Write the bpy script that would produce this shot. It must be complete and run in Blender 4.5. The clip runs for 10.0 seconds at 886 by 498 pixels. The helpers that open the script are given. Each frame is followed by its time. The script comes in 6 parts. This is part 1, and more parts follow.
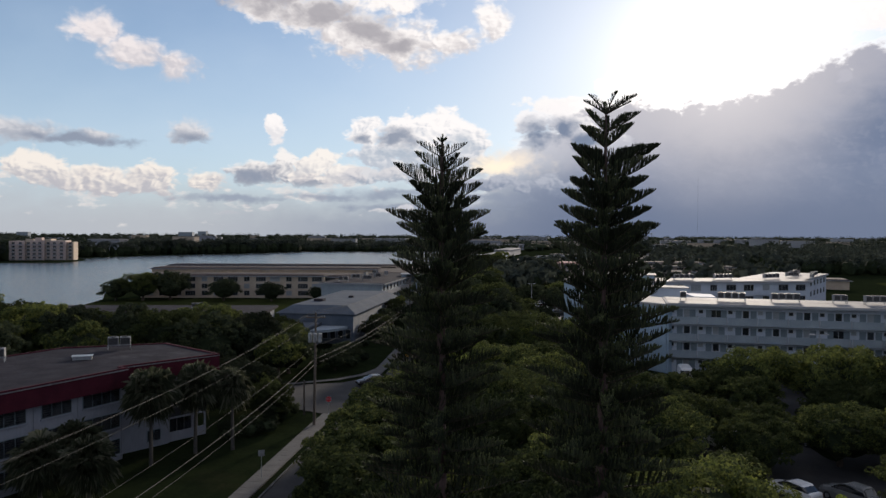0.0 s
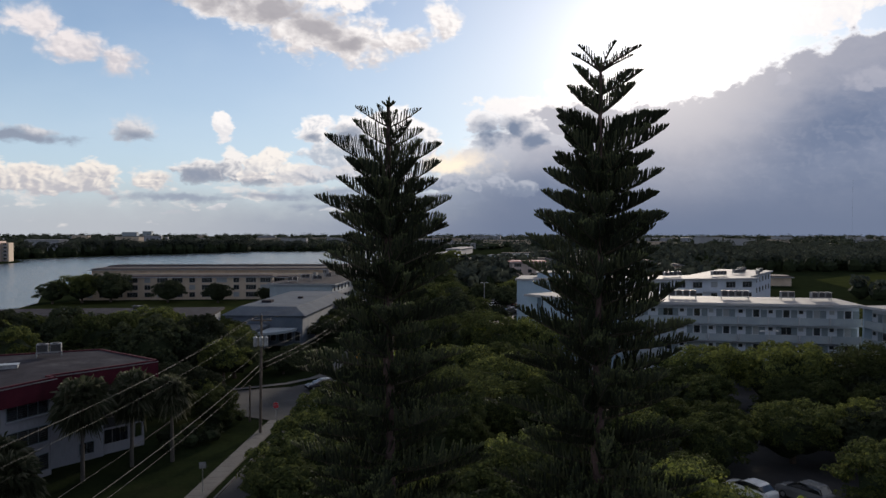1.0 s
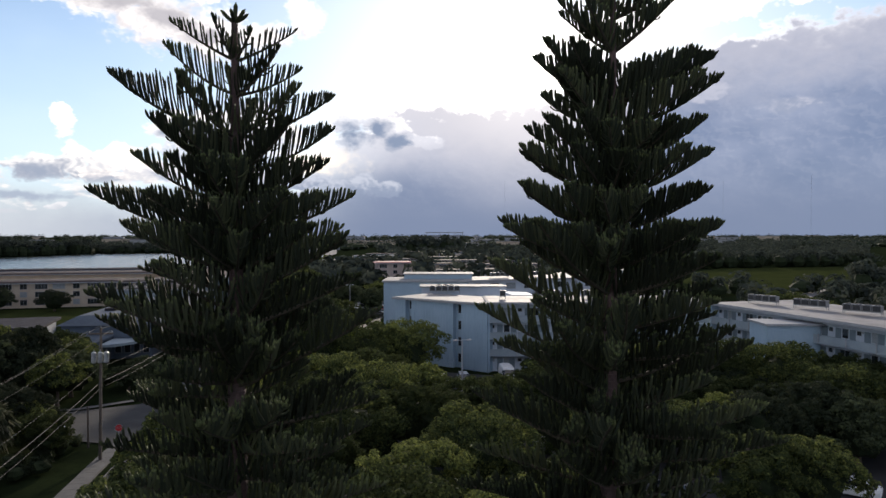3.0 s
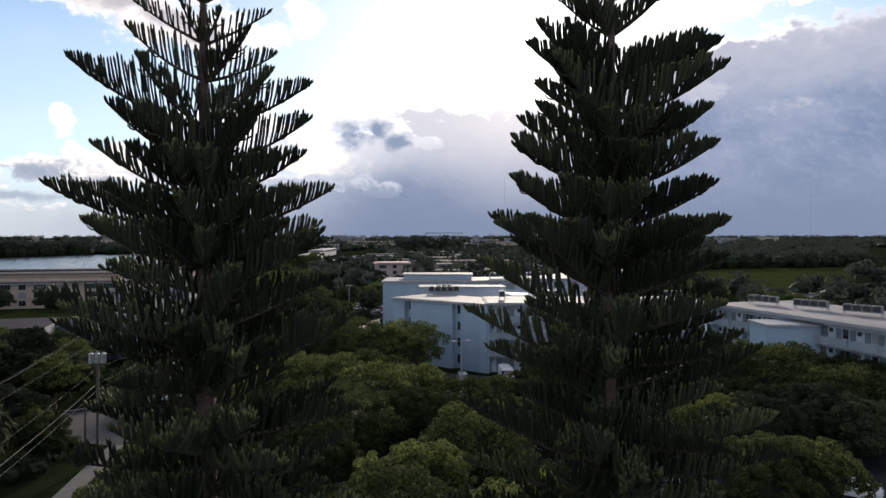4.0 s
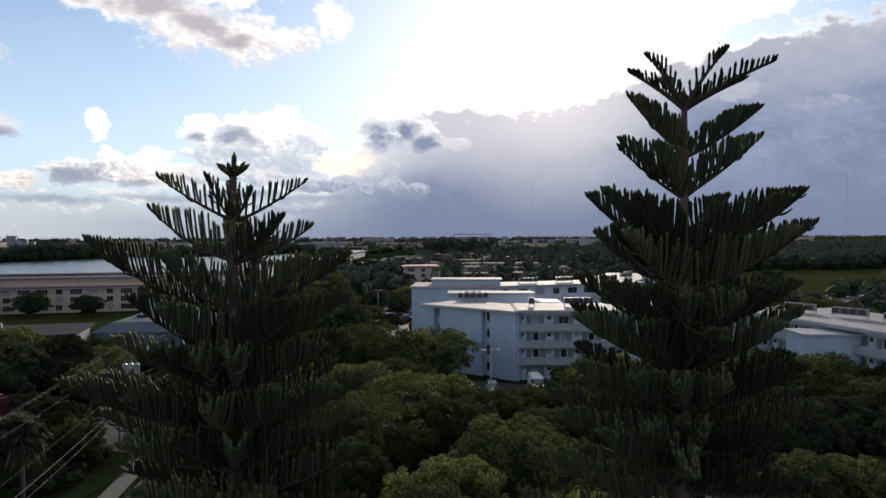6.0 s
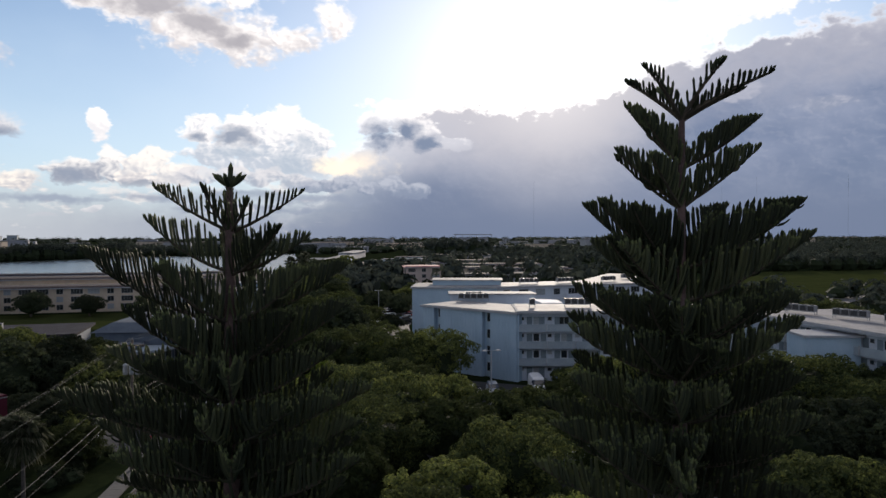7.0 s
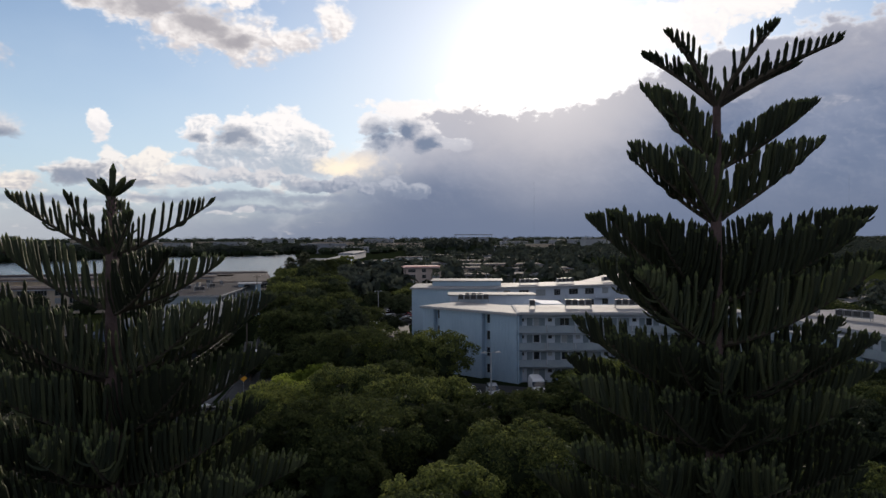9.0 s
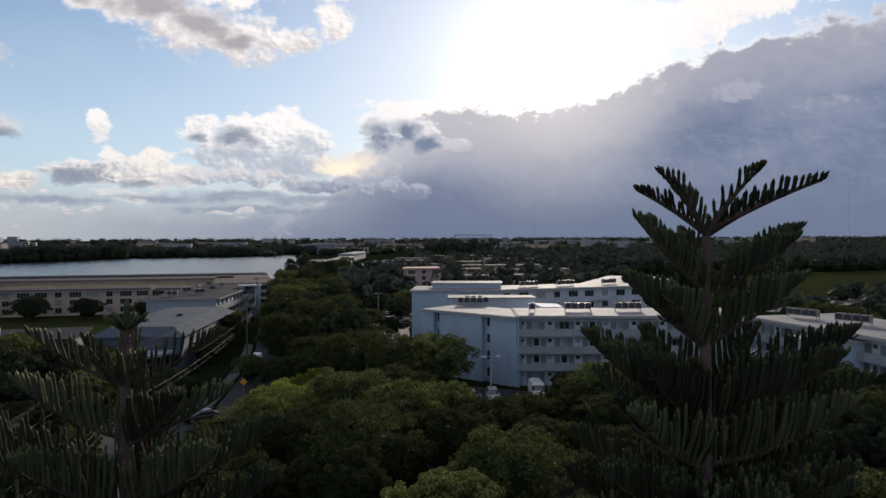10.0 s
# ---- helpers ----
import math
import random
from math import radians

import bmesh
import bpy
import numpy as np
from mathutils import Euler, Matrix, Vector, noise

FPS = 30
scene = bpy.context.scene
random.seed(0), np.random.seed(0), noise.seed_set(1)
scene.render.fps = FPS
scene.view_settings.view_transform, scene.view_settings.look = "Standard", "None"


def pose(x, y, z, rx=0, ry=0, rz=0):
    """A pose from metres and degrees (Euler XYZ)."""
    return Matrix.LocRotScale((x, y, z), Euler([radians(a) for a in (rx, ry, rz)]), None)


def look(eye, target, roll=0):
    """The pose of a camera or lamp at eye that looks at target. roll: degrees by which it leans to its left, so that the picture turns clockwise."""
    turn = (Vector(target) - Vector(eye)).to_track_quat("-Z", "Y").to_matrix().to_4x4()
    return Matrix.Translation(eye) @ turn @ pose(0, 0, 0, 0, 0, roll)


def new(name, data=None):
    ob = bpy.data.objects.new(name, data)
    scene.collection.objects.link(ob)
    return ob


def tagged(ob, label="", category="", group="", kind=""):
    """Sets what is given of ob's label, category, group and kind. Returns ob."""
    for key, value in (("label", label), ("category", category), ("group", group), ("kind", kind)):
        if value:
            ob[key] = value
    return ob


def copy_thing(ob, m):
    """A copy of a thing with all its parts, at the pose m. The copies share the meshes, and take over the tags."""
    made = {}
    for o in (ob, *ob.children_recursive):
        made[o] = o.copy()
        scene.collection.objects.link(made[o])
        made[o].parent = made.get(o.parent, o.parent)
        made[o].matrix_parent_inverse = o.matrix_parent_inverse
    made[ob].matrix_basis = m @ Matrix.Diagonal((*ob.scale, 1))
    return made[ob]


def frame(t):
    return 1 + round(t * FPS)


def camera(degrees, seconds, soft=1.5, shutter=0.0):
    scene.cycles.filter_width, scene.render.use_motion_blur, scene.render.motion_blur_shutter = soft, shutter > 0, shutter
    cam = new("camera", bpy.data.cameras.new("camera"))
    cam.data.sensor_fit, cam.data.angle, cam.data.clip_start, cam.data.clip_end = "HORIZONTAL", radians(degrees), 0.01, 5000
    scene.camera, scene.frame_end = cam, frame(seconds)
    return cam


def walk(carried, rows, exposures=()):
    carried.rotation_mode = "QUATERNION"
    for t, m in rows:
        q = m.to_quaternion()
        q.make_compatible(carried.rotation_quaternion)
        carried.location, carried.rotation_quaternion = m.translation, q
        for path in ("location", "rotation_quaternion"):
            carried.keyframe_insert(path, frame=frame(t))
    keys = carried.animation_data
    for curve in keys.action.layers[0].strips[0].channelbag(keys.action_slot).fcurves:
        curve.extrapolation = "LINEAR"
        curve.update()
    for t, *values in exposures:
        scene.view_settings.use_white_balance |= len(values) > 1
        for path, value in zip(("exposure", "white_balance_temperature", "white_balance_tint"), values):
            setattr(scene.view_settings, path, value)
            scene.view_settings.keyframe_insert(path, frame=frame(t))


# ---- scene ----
# camera and its flight
cam = camera(63.6, 10.0)
PATH = [
    (0, (0.257, 1.221, 22.096), (0.303, 3.22, 22.054), 0.3),
    (0.5, (0.294, 2.256, 22.039), (0.474, 4.247, 21.996), 0.1),
    (1, (0.364, 3.616, 22.031), (0.544, 5.607, 21.987), 0.1),
    (1.5, (0.395, 5.102, 22.145), (0.574, 7.093, 22.102), 0.2),
    (2, (0.428, 6.389, 22.167), (0.815, 8.35, 22.126), 0.3),
    (2.5, (0.447, 6.94, 22.193), (0.997, 8.863, 22.149), 0.0),
    (4, (0.646, 7.44, 22.164), (1.199, 9.361, 22.123), -0.0),
    (4.5, (0.75, 7.646, 22.272), (1.303, 9.568, 22.231), -0.0),
    (5, (0.792, 7.787, 22.699), (1.344, 9.709, 22.659), -0.3),
    (5.5, (0.713, 7.869, 23.021), (1.264, 9.792, 22.982), -0.1),
    (6, (0.639, 7.877, 23.132), (1.116, 9.819, 23.094), -0.2),
    (7.5, (0.71, 7.88, 23.219), (1.185, 9.822, 23.182), -0.1),
    (8, (0.868, 8.274, 23.27), (1.343, 10.216, 23.234), -0.2),
    (8.5, (0.996, 8.644, 23.278), (1.471, 10.587, 23.242), -0.0),
    (9, (1.038, 8.723, 23.278), (1.512, 10.666, 23.241), -0.2),
    (9.5, (1.085, 8.75, 23.40), (1.559, 10.692, 23.363), -0.2),
    (10, (1.013, 8.621, 23.785), (1.487, 10.563, 23.749), -0.2),
]
walk(cam, [(t, look(eye, target, roll)) for t, eye, target, roll in PATH],
     exposures=[(0.0, 0.0, 6620, 13), (1.0, 0.0, 6620, 13), (2.5, 0.4, 6620, 13), (4.0, 0.5, 6620, 13), (4.6, 0.5, 6620, 13), (5.5, 0.35, 6620, 13), (6.2, 0.3, 6620, 13), (7.5, 0.1, 6620, 13), (8.5, 0.0, 6620, 13), (10.0, 0.0, 6620, 13)])

# ---- sky and sun ----
SUN_AZ, SUN_EL = 22.3, 13.0
world = bpy.data.worlds.new("evening_sky")
scene.world = world
world.use_nodes = True
nt = world.node_tree
nt.nodes.clear()


def put(socket, v):
    if isinstance(v, bpy.types.NodeSocket):
        socket.id_data.links.new(v, socket)
    else:
        socket.default_value = v


def ma(op, *args):
    n = nt.nodes.new("ShaderNodeMath")
    n.operation = op
    for k, v in enumerate(args):
        put(n.inputs[k], v)
    return n.outputs[0]


def add(a, b):
    return ma("ADD", a, b)


def sub(a, b):
    return ma("SUBTRACT", a, b)


def mul(a, b):
    return ma("MULTIPLY", a, b)


def step(v, lo, hi):
    n = nt.nodes.new("ShaderNodeMapRange")
    n.interpolation_type = "SMOOTHSTEP"
    put(n.inputs[0], v)
    n.inputs[1].default_value, n.inputs[2].default_value = lo, hi
    n.inputs[3].default_value, n.inputs[4].default_value = 0.0, 1.0
    return n.outputs[0]


def mixc(fac, a, b, mode="MIX"):
    n = nt.nodes.new("ShaderNodeMix")
    n.data_type, n.blend_type = "RGBA", mode
    n.clamp_factor = True
    put(n.inputs[0], fac)
    for k, v in ((6, a), (7, b)):
        put(n.inputs[k], v if isinstance(v, bpy.types.NodeSocket) else (*v, 1.0))
    return n.outputs[2]


def cloud_noise(x, y, sx, sy, seed, detail=7.0, rough=0.6):
    c = nt.nodes.new("ShaderNodeCombineXYZ")
    put(c.inputs[0], mul(x, sx))
    put(c.inputs[1], mul(y, sy))
    c.inputs[2].default_value = seed
    n = nt.nodes.new("ShaderNodeTexNoise")
    n.inputs["Scale"].default_value = 1.0
    n.inputs["Detail"].default_value = detail
    n.inputs["Roughness"].default_value = rough
    put(n.inputs["Vector"], c.outputs[0])
    return n.outputs[0]


def ramp(fac, stops, smooth=True):
    n = nt.nodes.new("ShaderNodeValToRGB")
    n.color_ramp.interpolation = "EASE" if smooth else "LINEAR"
    e = n.color_ramp.elements
    while len(e) < len(stops):
        e.new(0.5)
    for q, (p, c) in zip(e, stops):
        q.position = p
        q.color = (c, c, c, 1.0) if isinstance(c, float) else (*c, 1.0)
    put(n.inputs[0], fac)
    return n.outputs[0]


coord = nt.nodes.new("ShaderNodeTexCoord")
sep = nt.nodes.new("ShaderNodeSeparateXYZ")
put(sep.inputs[0], coord.outputs["Generated"])
AZ = mul(ma("ARCTAN2", sep.outputs[0], sep.outputs[1]), 57.2958)
EL = mul(ma("ARCSINE", sep.outputs[2]), 57.2958)
big = cloud_noise(AZ, EL, 0.13, 0.22, 3.1, 4.0, 0.5)
mid = cloud_noise(AZ, EL, 0.42, 0.75, 7.7, 5.0, 0.52)
mid2 = cloud_noise(AZ, EL, 0.42, 0.75, 21.3, 5.0, 0.52)
fine = cloud_noise(AZ, EL, 1.1, 1.7, 12.9, 5.0, 0.52)


def puffs(x, y):
    """Rounded cauliflower billows, three sizes deep."""
    c = nt.nodes.new("ShaderNodeCombineXYZ")
    put(c.inputs[0], add(mul(x, 0.55), mul(sub(mid2, 0.5), 0.9)))
    put(c.inputs[1], add(mul(y, 0.75), mul(sub(mid, 0.5), 0.9)))
    n = nt.nodes.new("ShaderNodeTexVoronoi")
    n.voronoi_dimensions, n.feature = "2D", "F1"
    n.inputs["Scale"].default_value = 1.0
    n.inputs["Detail"].default_value = 2.0
    n.feature = "SMOOTH_F1"
    n.inputs["Smoothness"].default_value = 0.35
    n.inputs["Roughness"].default_value = 0.55
    n.inputs["Lacunarity"].default_value = 2.3
    put(n.inputs["Vector"], c.outputs[0])
    return sub(0.55, n.outputs["Distance"])


bill = puffs(AZ, EL)
relief = sub(bill, puffs(add(AZ, 0.22), add(EL, 0.16)))
WAZ = add(AZ, mul(sub(mid2, 0.5), 2.2))
WEL = add(EL, mul(sub(mid, 0.5), 1.5))

# angle from the sun, in degrees
saz, sel = radians(SUN_AZ), radians(SUN_EL)
SUN_DIR = Vector((math.sin(saz) * math.cos(sel), math.cos(saz) * math.cos(sel), math.sin(sel)))
dotn = nt.nodes.new("ShaderNodeVectorMath")
dotn.operation = "DOT_PRODUCT"
put(dotn.inputs[0], coord.outputs["Generated"])
dotn.inputs[1].default_value = SUN_DIR
SA = mul(ma("ARCCOSINE", ma("MINIMUM", dotn.outputs["Value"], 0.99999)), 57.2958)


def lobe(width):
    """A round falloff about the sun."""
    return ma("EXPONENT", mul(SA, -1.0 / width))


def clump(blobs):
    """Density of a cloud made of soft ellipses: azimuth, elevation, half width, half height in degrees."""
    best = None
    for a, e, ra, re in blobs:
        u, v = mul(sub(WAZ, a), 1.0 / ra), mul(sub(WEL, e), 1.0 / re)
        d = sub(1.0, ma("SQRT", add(mul(u, u), mul(v, v))))
        best = d if best is None else ma("MAXIMUM", best, d)
    return add(best, add(add(mul(sub(fine, 0.5), 0.42), mul(bill, 0.40)), mul(sub(mid, 0.5), 0.60)))


sky = nt.nodes.new("ShaderNodeTexSky")
sky.sky_type, sky.sun_disc = "NISHITA", False
sky.sun_elevation, sky.sun_rotation = radians(SUN_EL), radians(SUN_AZ)
sky.air_density, sky.dust_density, sky.ozone_density = 1.0, 0.4, 4.0
base = mixc(1.0, sky.outputs[0], (0.100, 0.106, 0.110), "MULTIPLY")
# thin high veil, whiter low down and towards the sun
veil = add(mul(step(EL, 26.0, 1.0), 0.62), mul(sub(big, 0.5), 0.25))
base = mixc(veil, base, (0.62, 0.76, 0.88))
base = mixc(mul(lobe(13.0), 0.92), base, (0.98, 0.985, 1.0))
# unseen broken cloud overhead and round the rest of the sky, added for fill light
far_side = ma("MAXIMUM", step(EL, 19.0, 28.0), step(ma("ABSOLUTE", sub(AZ, 8.0)), 52.0, 75.0))
cover = add(cloud_noise(sep.outputs[0], sep.outputs[1], 5.0, 5.0, 2.0, 7.0, 0.6), mul(sub(fine, 0.5), 0.2))
base = mixc(mul(mul(step(cover, 0.42, 0.62), far_side), 0.66), base, mixc(step(cover, 0.55, 0.75), (0.95, 0.90, 0.86), (0.62, 0.62, 0.66)))

# level haze above the horizon: paler over the lake, slate below the bank
haze = mixc(step(AZ, -22.0, 5.0), (0.46, 0.50, 0.55), (0.20, 0.255, 0.365))
hz = add(EL, mul(sub(mid2, 0.5), 2.4))
base = mixc(mul(step(hz, 5.6, 0.2), 0.92), base, haze)

# low cumulus rows towards the lake
row = sub(add(cloud_noise(AZ, EL, 0.30, 0.85, 33.0, 6.0, 0.55), mul(bill, 0.10)),
          add(0.50, mul(ma("ABSOLUTE", sub(EL, 3.4)), 0.050)))
row = sub(row, mul(step(AZ, 3.0, 14.0), 0.3))
rowc = mixc(step(sub(add(row, mul(sub(mid2, 0.5), 0.25)), mul(relief, 0.1)), 0.03, 0.24), (0.84, 0.81, 0.78), (0.42, 0.45, 0.51))
base = mixc(mul(step(row, -0.03, 0.10), 0.72), base, rowc)


def cloud(blobs, lit, grey, amount, level, tall, crisp=0.24):
    """A single cloud, lit on its crown and grey towards its soft base: level and tall give the height of its middle and its half height."""
    global base
    d = clump(blobs)
    light = add(add(0.50, mul(sub(EL, level), 0.42 / tall)), add(mul(relief, 0.8), mul(sub(mid2, 0.5), 0.8)))
    col = mixc(step(light, 0.10, 0.90), grey, lit)
    col = mixc(mul(sub(1.0, step(d, 0.02, 0.30)), step(EL, level - 0.5 * tall, level + 0.7 * tall)), col, lit)
    foot = step(add(EL, mul(sub(mid2, 0.5), 1.2)), level - 1.7 * tall, level - 0.7 * tall)
    base = mixc(mul(mul(step(d, -0.06, crisp), foot), amount), base, col)


def shade(blobs, col, amount):
    """The soft grey body of a thick cloud."""
    global base
    base = mixc(mul(step(clump(blobs), -0.05, 0.75), amount), base, col)


# the white lit clouds over the bank's rim
WHITE = (1.0, 0.985, 0.96)
cloud([(11.5, 10.0, 4.6, 1.0), (17.0, 11.2, 5.0, 1.6), (22.5, 12.4, 4.5, 2.2)], WHITE, (0.95, 0.94, 0.93), 0.95, 11.0, 2.0)
cloud([(27.0, 13.6, 4.5, 2.4), (31.5, 15.6, 4.5, 2.2), (36.5, 17.2, 5.5, 2.2), (43.0, 17.8, 6.0, 2.2)], WHITE, (0.93, 0.92, 0.92), 0.97, 15.5, 2.0)
cloud([(-12.8, 17.0, 3.0, 1.7), (-9.0, 16.6, 4.2, 2.0), (-5.4, 15.3, 4.8, 2.3), (-2.0, 14.8, 4.4, 2.4), (-3.4, 18.4, 5.0, 1.8), (2.0, 14.8, 2.6, 1.3), (5.2, 16.4, 1.9, 1.9), (5.2, 18.6, 1.7, 1.6)], (1.0, 0.98, 0.96), (0.68, 0.66, 0.67), 1.0, 15.0, 3.4, 0.45)
shade([(-12.5, 17.6, 4.5, 2.0), (-8.4, 16.7, 4.2, 1.8), (-4.8, 15.7, 3.6, 1.5), (-2.0, 14.6, 2.6, 1.0)], (0.38, 0.375, 0.41), 0.9)
cloud([(-24.4, 14.2, 2.5, 1.6), (-22.0, 13.1, 2.6, 1.6), (-19.2, 12.3, 2.3, 1.3)], (0.92, 0.86, 0.84), (0.66, 0.63, 0.65), 0.9, 13.2, 2.0, 0.6)
cloud([(-12.0, 8.1, 0.95, 1.4)], (1.0, 0.98, 0.96), (0.80, 0.80, 0.82), 0.95, 8.0, 1.4)
cloud([(-18.2, 7.4, 2.0, 1.5), (-29.6, 6.9, 4.0, 1.2), (-24.5, 7.0, 2.0, 0.5)], (0.76, 0.74, 0.74), (0.44, 0.45, 0.50), 0.8, 7.2, 1.4, 0.6)
cloud([(-28.4, 4.4, 3.2, 1.7), (-24.6, 3.8, 2.8, 1.3), (-20.8, 3.9, 2.4, 1.4), (-16.8, 3.8, 1.8, 1.0)], (0.94, 0.88, 0.80), (0.50, 0.50, 0.54), 0.92, 4.0, 1.5)
cloud([(-13.4, 4.6, 2.6, 1.1), (-11.2, 5.4, 1.2, 1.3), (-9.0, 4.2, 1.6, 0.8)], (0.93, 0.91, 0.88), (0.33, 0.36, 0.43), 0.95, 4.9, 1.0)
cloud([(-9.6, 5.0, 1.3, 1.0), (-8.0, 5.6, 1.6, 1.3), (-6.8, 4.6, 2.0, 1.2)], (0.98, 0.93, 0.86), (0.58, 0.58, 0.61), 0.9, 5.0, 1.2)
cloud([(-1.4, 8.0, 2.6, 1.9), (1.4, 8.4, 2.4, 1.9), (3.2, 7.4, 2.2, 1.9), (-4.8, 8.2, 1.8, 1.2), (-3.6, 6.0, 2.6, 1.6), (3.2, 5.6, 2.4, 1.8), (-0.2, 5.8, 4.2, 2.0)], (1.0, 0.985, 0.97), (0.50, 0.56, 0.64), 0.97, 7.0, 2.4)
shade([(-2.3, 6.2, 3.6, 1.1), (1.6, 5.6, 3.0, 1.4), (2.9, 7.2, 1.4, 1.2)], (0.42, 0.50, 0.59), 0.75)
shade([(-2.4, 7.7, 2.2, 1.0), (-5.2, 7.7, 1.2, 0.6), (-13.6, 4.4, 2.5, 0.8), (-26.0, 6.6, 6.0, 0.6), (-18.0, 7.0, 1.8, 0.8)], (0.27, 0.32, 0.41), 0.95)
cloud([(-5.0, 4.6, 1.7, 0.9), (-2.6, 4.7, 1.8, 0.9), (-0.2, 4.5, 1.9, 0.9), (1.8, 4.3, 1.5, 0.8)], (0.72, 0.72, 0.74), (0.34, 0.39, 0.48), 0.85, 4.4, 0.9)

# the storm bank under the sun, with its lit rim
RIM = ((-60, -4.0), (-12, -3.0), (0, 0.5), (4, 4.0), (8, 9.0), (14, 10.5), (23, 10.6), (28, 12.0), (32, 13.8), (40, 15.0), (60, 16.0))
top = sub(mul(ramp(add(mul(WAZ, 1.0 / 120.0), 0.5), [((a + 60) / 120, (h + 4.0) / 24) for a, h in RIM], False), 24.0), 4.0)
bd = add(mul(sub(top, EL), 0.50), add(add(mul(sub(mid, 0.5), 1.5), mul(bill, 0.5)), mul(sub(fine, 0.5), 0.6)))
deep = mixc(step(add(big, mul(sub(mid2, 0.5), 0.35)), 0.25, 0.80), (0.135, 0.185, 0.30), (0.25, 0.295, 0.41))
deep = mixc(step(bd, 0.6, 3.0), (0.36, 0.38, 0.46), deep)
deep = mixc(mul(step(add(relief, mul(sub(mid, 0.5), 0.5)), -0.1, 0.4), 0.10), deep, (0.50, 0.52, 0.60))
deep = mixc(step(EL, 7.0, 0.5), deep, (0.155, 0.20, 0.30))
deep = mixc(mul(mul(step(WAZ, 21.0, 8.0), step(EL, 3.0, 8.0)), 0.8), deep, (0.62, 0.63, 0.68))
rim = mixc(step(bd, 0.02, 0.50), (1.15, 1.12, 1.08), mixc(step(SA, 13.0, 1.5), deep, (0.58, 0.57, 0.60)))
bankc = mixc(step(SA, 26.0, 14.0), mixc(step(bd, 0.0, 0.9), (0.60, 0.61, 0.66), deep), rim)
bank = mul(step(bd, -0.08, 0.42), step(add(WAZ, mul(sub(big, 0.5), 6.0)), -3.0, 12.0))
base = mixc(mul(bank, 0.97), base, bankc)

# warm gap below the dark cloud, then the dark cloud and scud in front
shade([(6.6, 5.6, 4.2, 1.5)], (0.90, 0.82, 0.72), 0.85)
shade([(5.6, 5.5, 2.6, 0.9)], (1.05, 0.95, 0.76), 1.0)
cloud([(8.4, 8.6, 1.6, 1.2), (10.0, 9.2, 1.8, 1.2), (12.2, 8.5, 1.6, 1.0), (14.2, 7.4, 1.9, 0.6)], (0.95, 0.94, 0.94), (0.60, 0.62, 0.68), 0.85, 8.4, 1.3)
shade([(8.8, 7.9, 2.2, 1.6), (10.8, 8.1, 2.4, 1.5), (12.4, 7.4, 1.6, 0.9)], (0.20, 0.255, 0.36), 1.0)
cloud([(3.8, 3.9, 1.5, 0.7), (6.0, 4.1, 1.7, 0.7), (7.8, 3.8, 1.2, 0.6), (9.9, 4.1, 1.1, 0.9), (11.6, 3.6, 1.4, 0.7)], (0.46, 0.50, 0.58), (0.24, 0.29, 0.39), 0.9, 3.9, 0.8)
shade([(-2.0, 3.1, 7.0, 0.6), (-8.0, 2.9, 5.0, 0.45), (3.0, 2.8, 7.0, 0.6), (-15.0, 2.6, 6.0, 0.4), (-1.0, 2.1, 9.0, 0.35)], (0.27, 0.32, 0.42), 0.75)
cloud([(-3.4, 1.75, 1.3, 0.22), (-1.6, 2.0, 1.0, 0.3), (-12.4, 2.0, 0.8, 0.25), (-15.6, 1.6, 1.0, 0.2)], (0.72, 0.72, 0.74), (0.50, 0.53, 0.58), 0.7, 1.85, 0.4)
cloud([(36.0, 10.6, 2.6, 0.9), (38.5, 7.6, 2.2, 0.9), (30.5, 11.0, 0.7, 0.5), (42.0, 9.2, 2.4, 0.7)], (0.52, 0.53, 0.60), (0.28, 0.32, 0.41), 0.5, 9.6, 1.2, 0.5)

# glare of the sun through thin cloud, cut off by the bank
glare = mul(mul(lobe(2.6), 2.4), sub(1.0, mul(bank, 0.86)))
gcol = nt.nodes.new("ShaderNodeVectorMath")
gcol.operation = "SCALE"
gcol.inputs[0].default_value = (1.0, 0.97, 0.93)
put(gcol.inputs["Scale"], glare)
final = mixc(1.0, base, gcol.outputs[0], "ADD")
bg = nt.nodes.new("ShaderNodeBackground")
put(bg.inputs["Color"], final)
bg.inputs["Strength"].default_value = 1.0
wo = nt.nodes.new("ShaderNodeOutputWorld")
put(wo.inputs[0], bg.outputs[0])

sun = bpy.data.lights.new("sun", "SUN")
sun.energy, sun.angle, sun.color = 3.4, radians(4.0), (1.0, 0.9, 0.76)
sun_ob = new("sun", sun)
sun_ob.matrix_world = look(SUN_DIR * 900, (0, 0, 0))


# ---- materials ----
def start(name):
    global nt
    m = bpy.data.materials.new(name)
    m.use_nodes = True
    nt = m.node_tree
    return m, nt.nodes["Principled BSDF"], nt.nodes["Material Output"]


def where(scale):
    c = nt.nodes.new("ShaderNodeTexCoord")
    o = nt.nodes.new("ShaderNodeObjectInfo")
    v = nt.nodes.new("ShaderNodeVectorMath")
    v.operation = "MULTIPLY_ADD"
    v.inputs[0].default_value = (1, 1, 1)
    comb = nt.nodes.new("ShaderNodeCombineXYZ")
    put(comb.inputs[0], mul(o.outputs["Random"], 37.0))
    put(v.inputs[0], c.outputs["Object"])
    v.inputs[1].default_value = scale if isinstance(scale, tuple) else (scale,) * 3
    put(v.inputs[2], comb.outputs[0])
    return v.outputs[0], o.outputs["Random"]


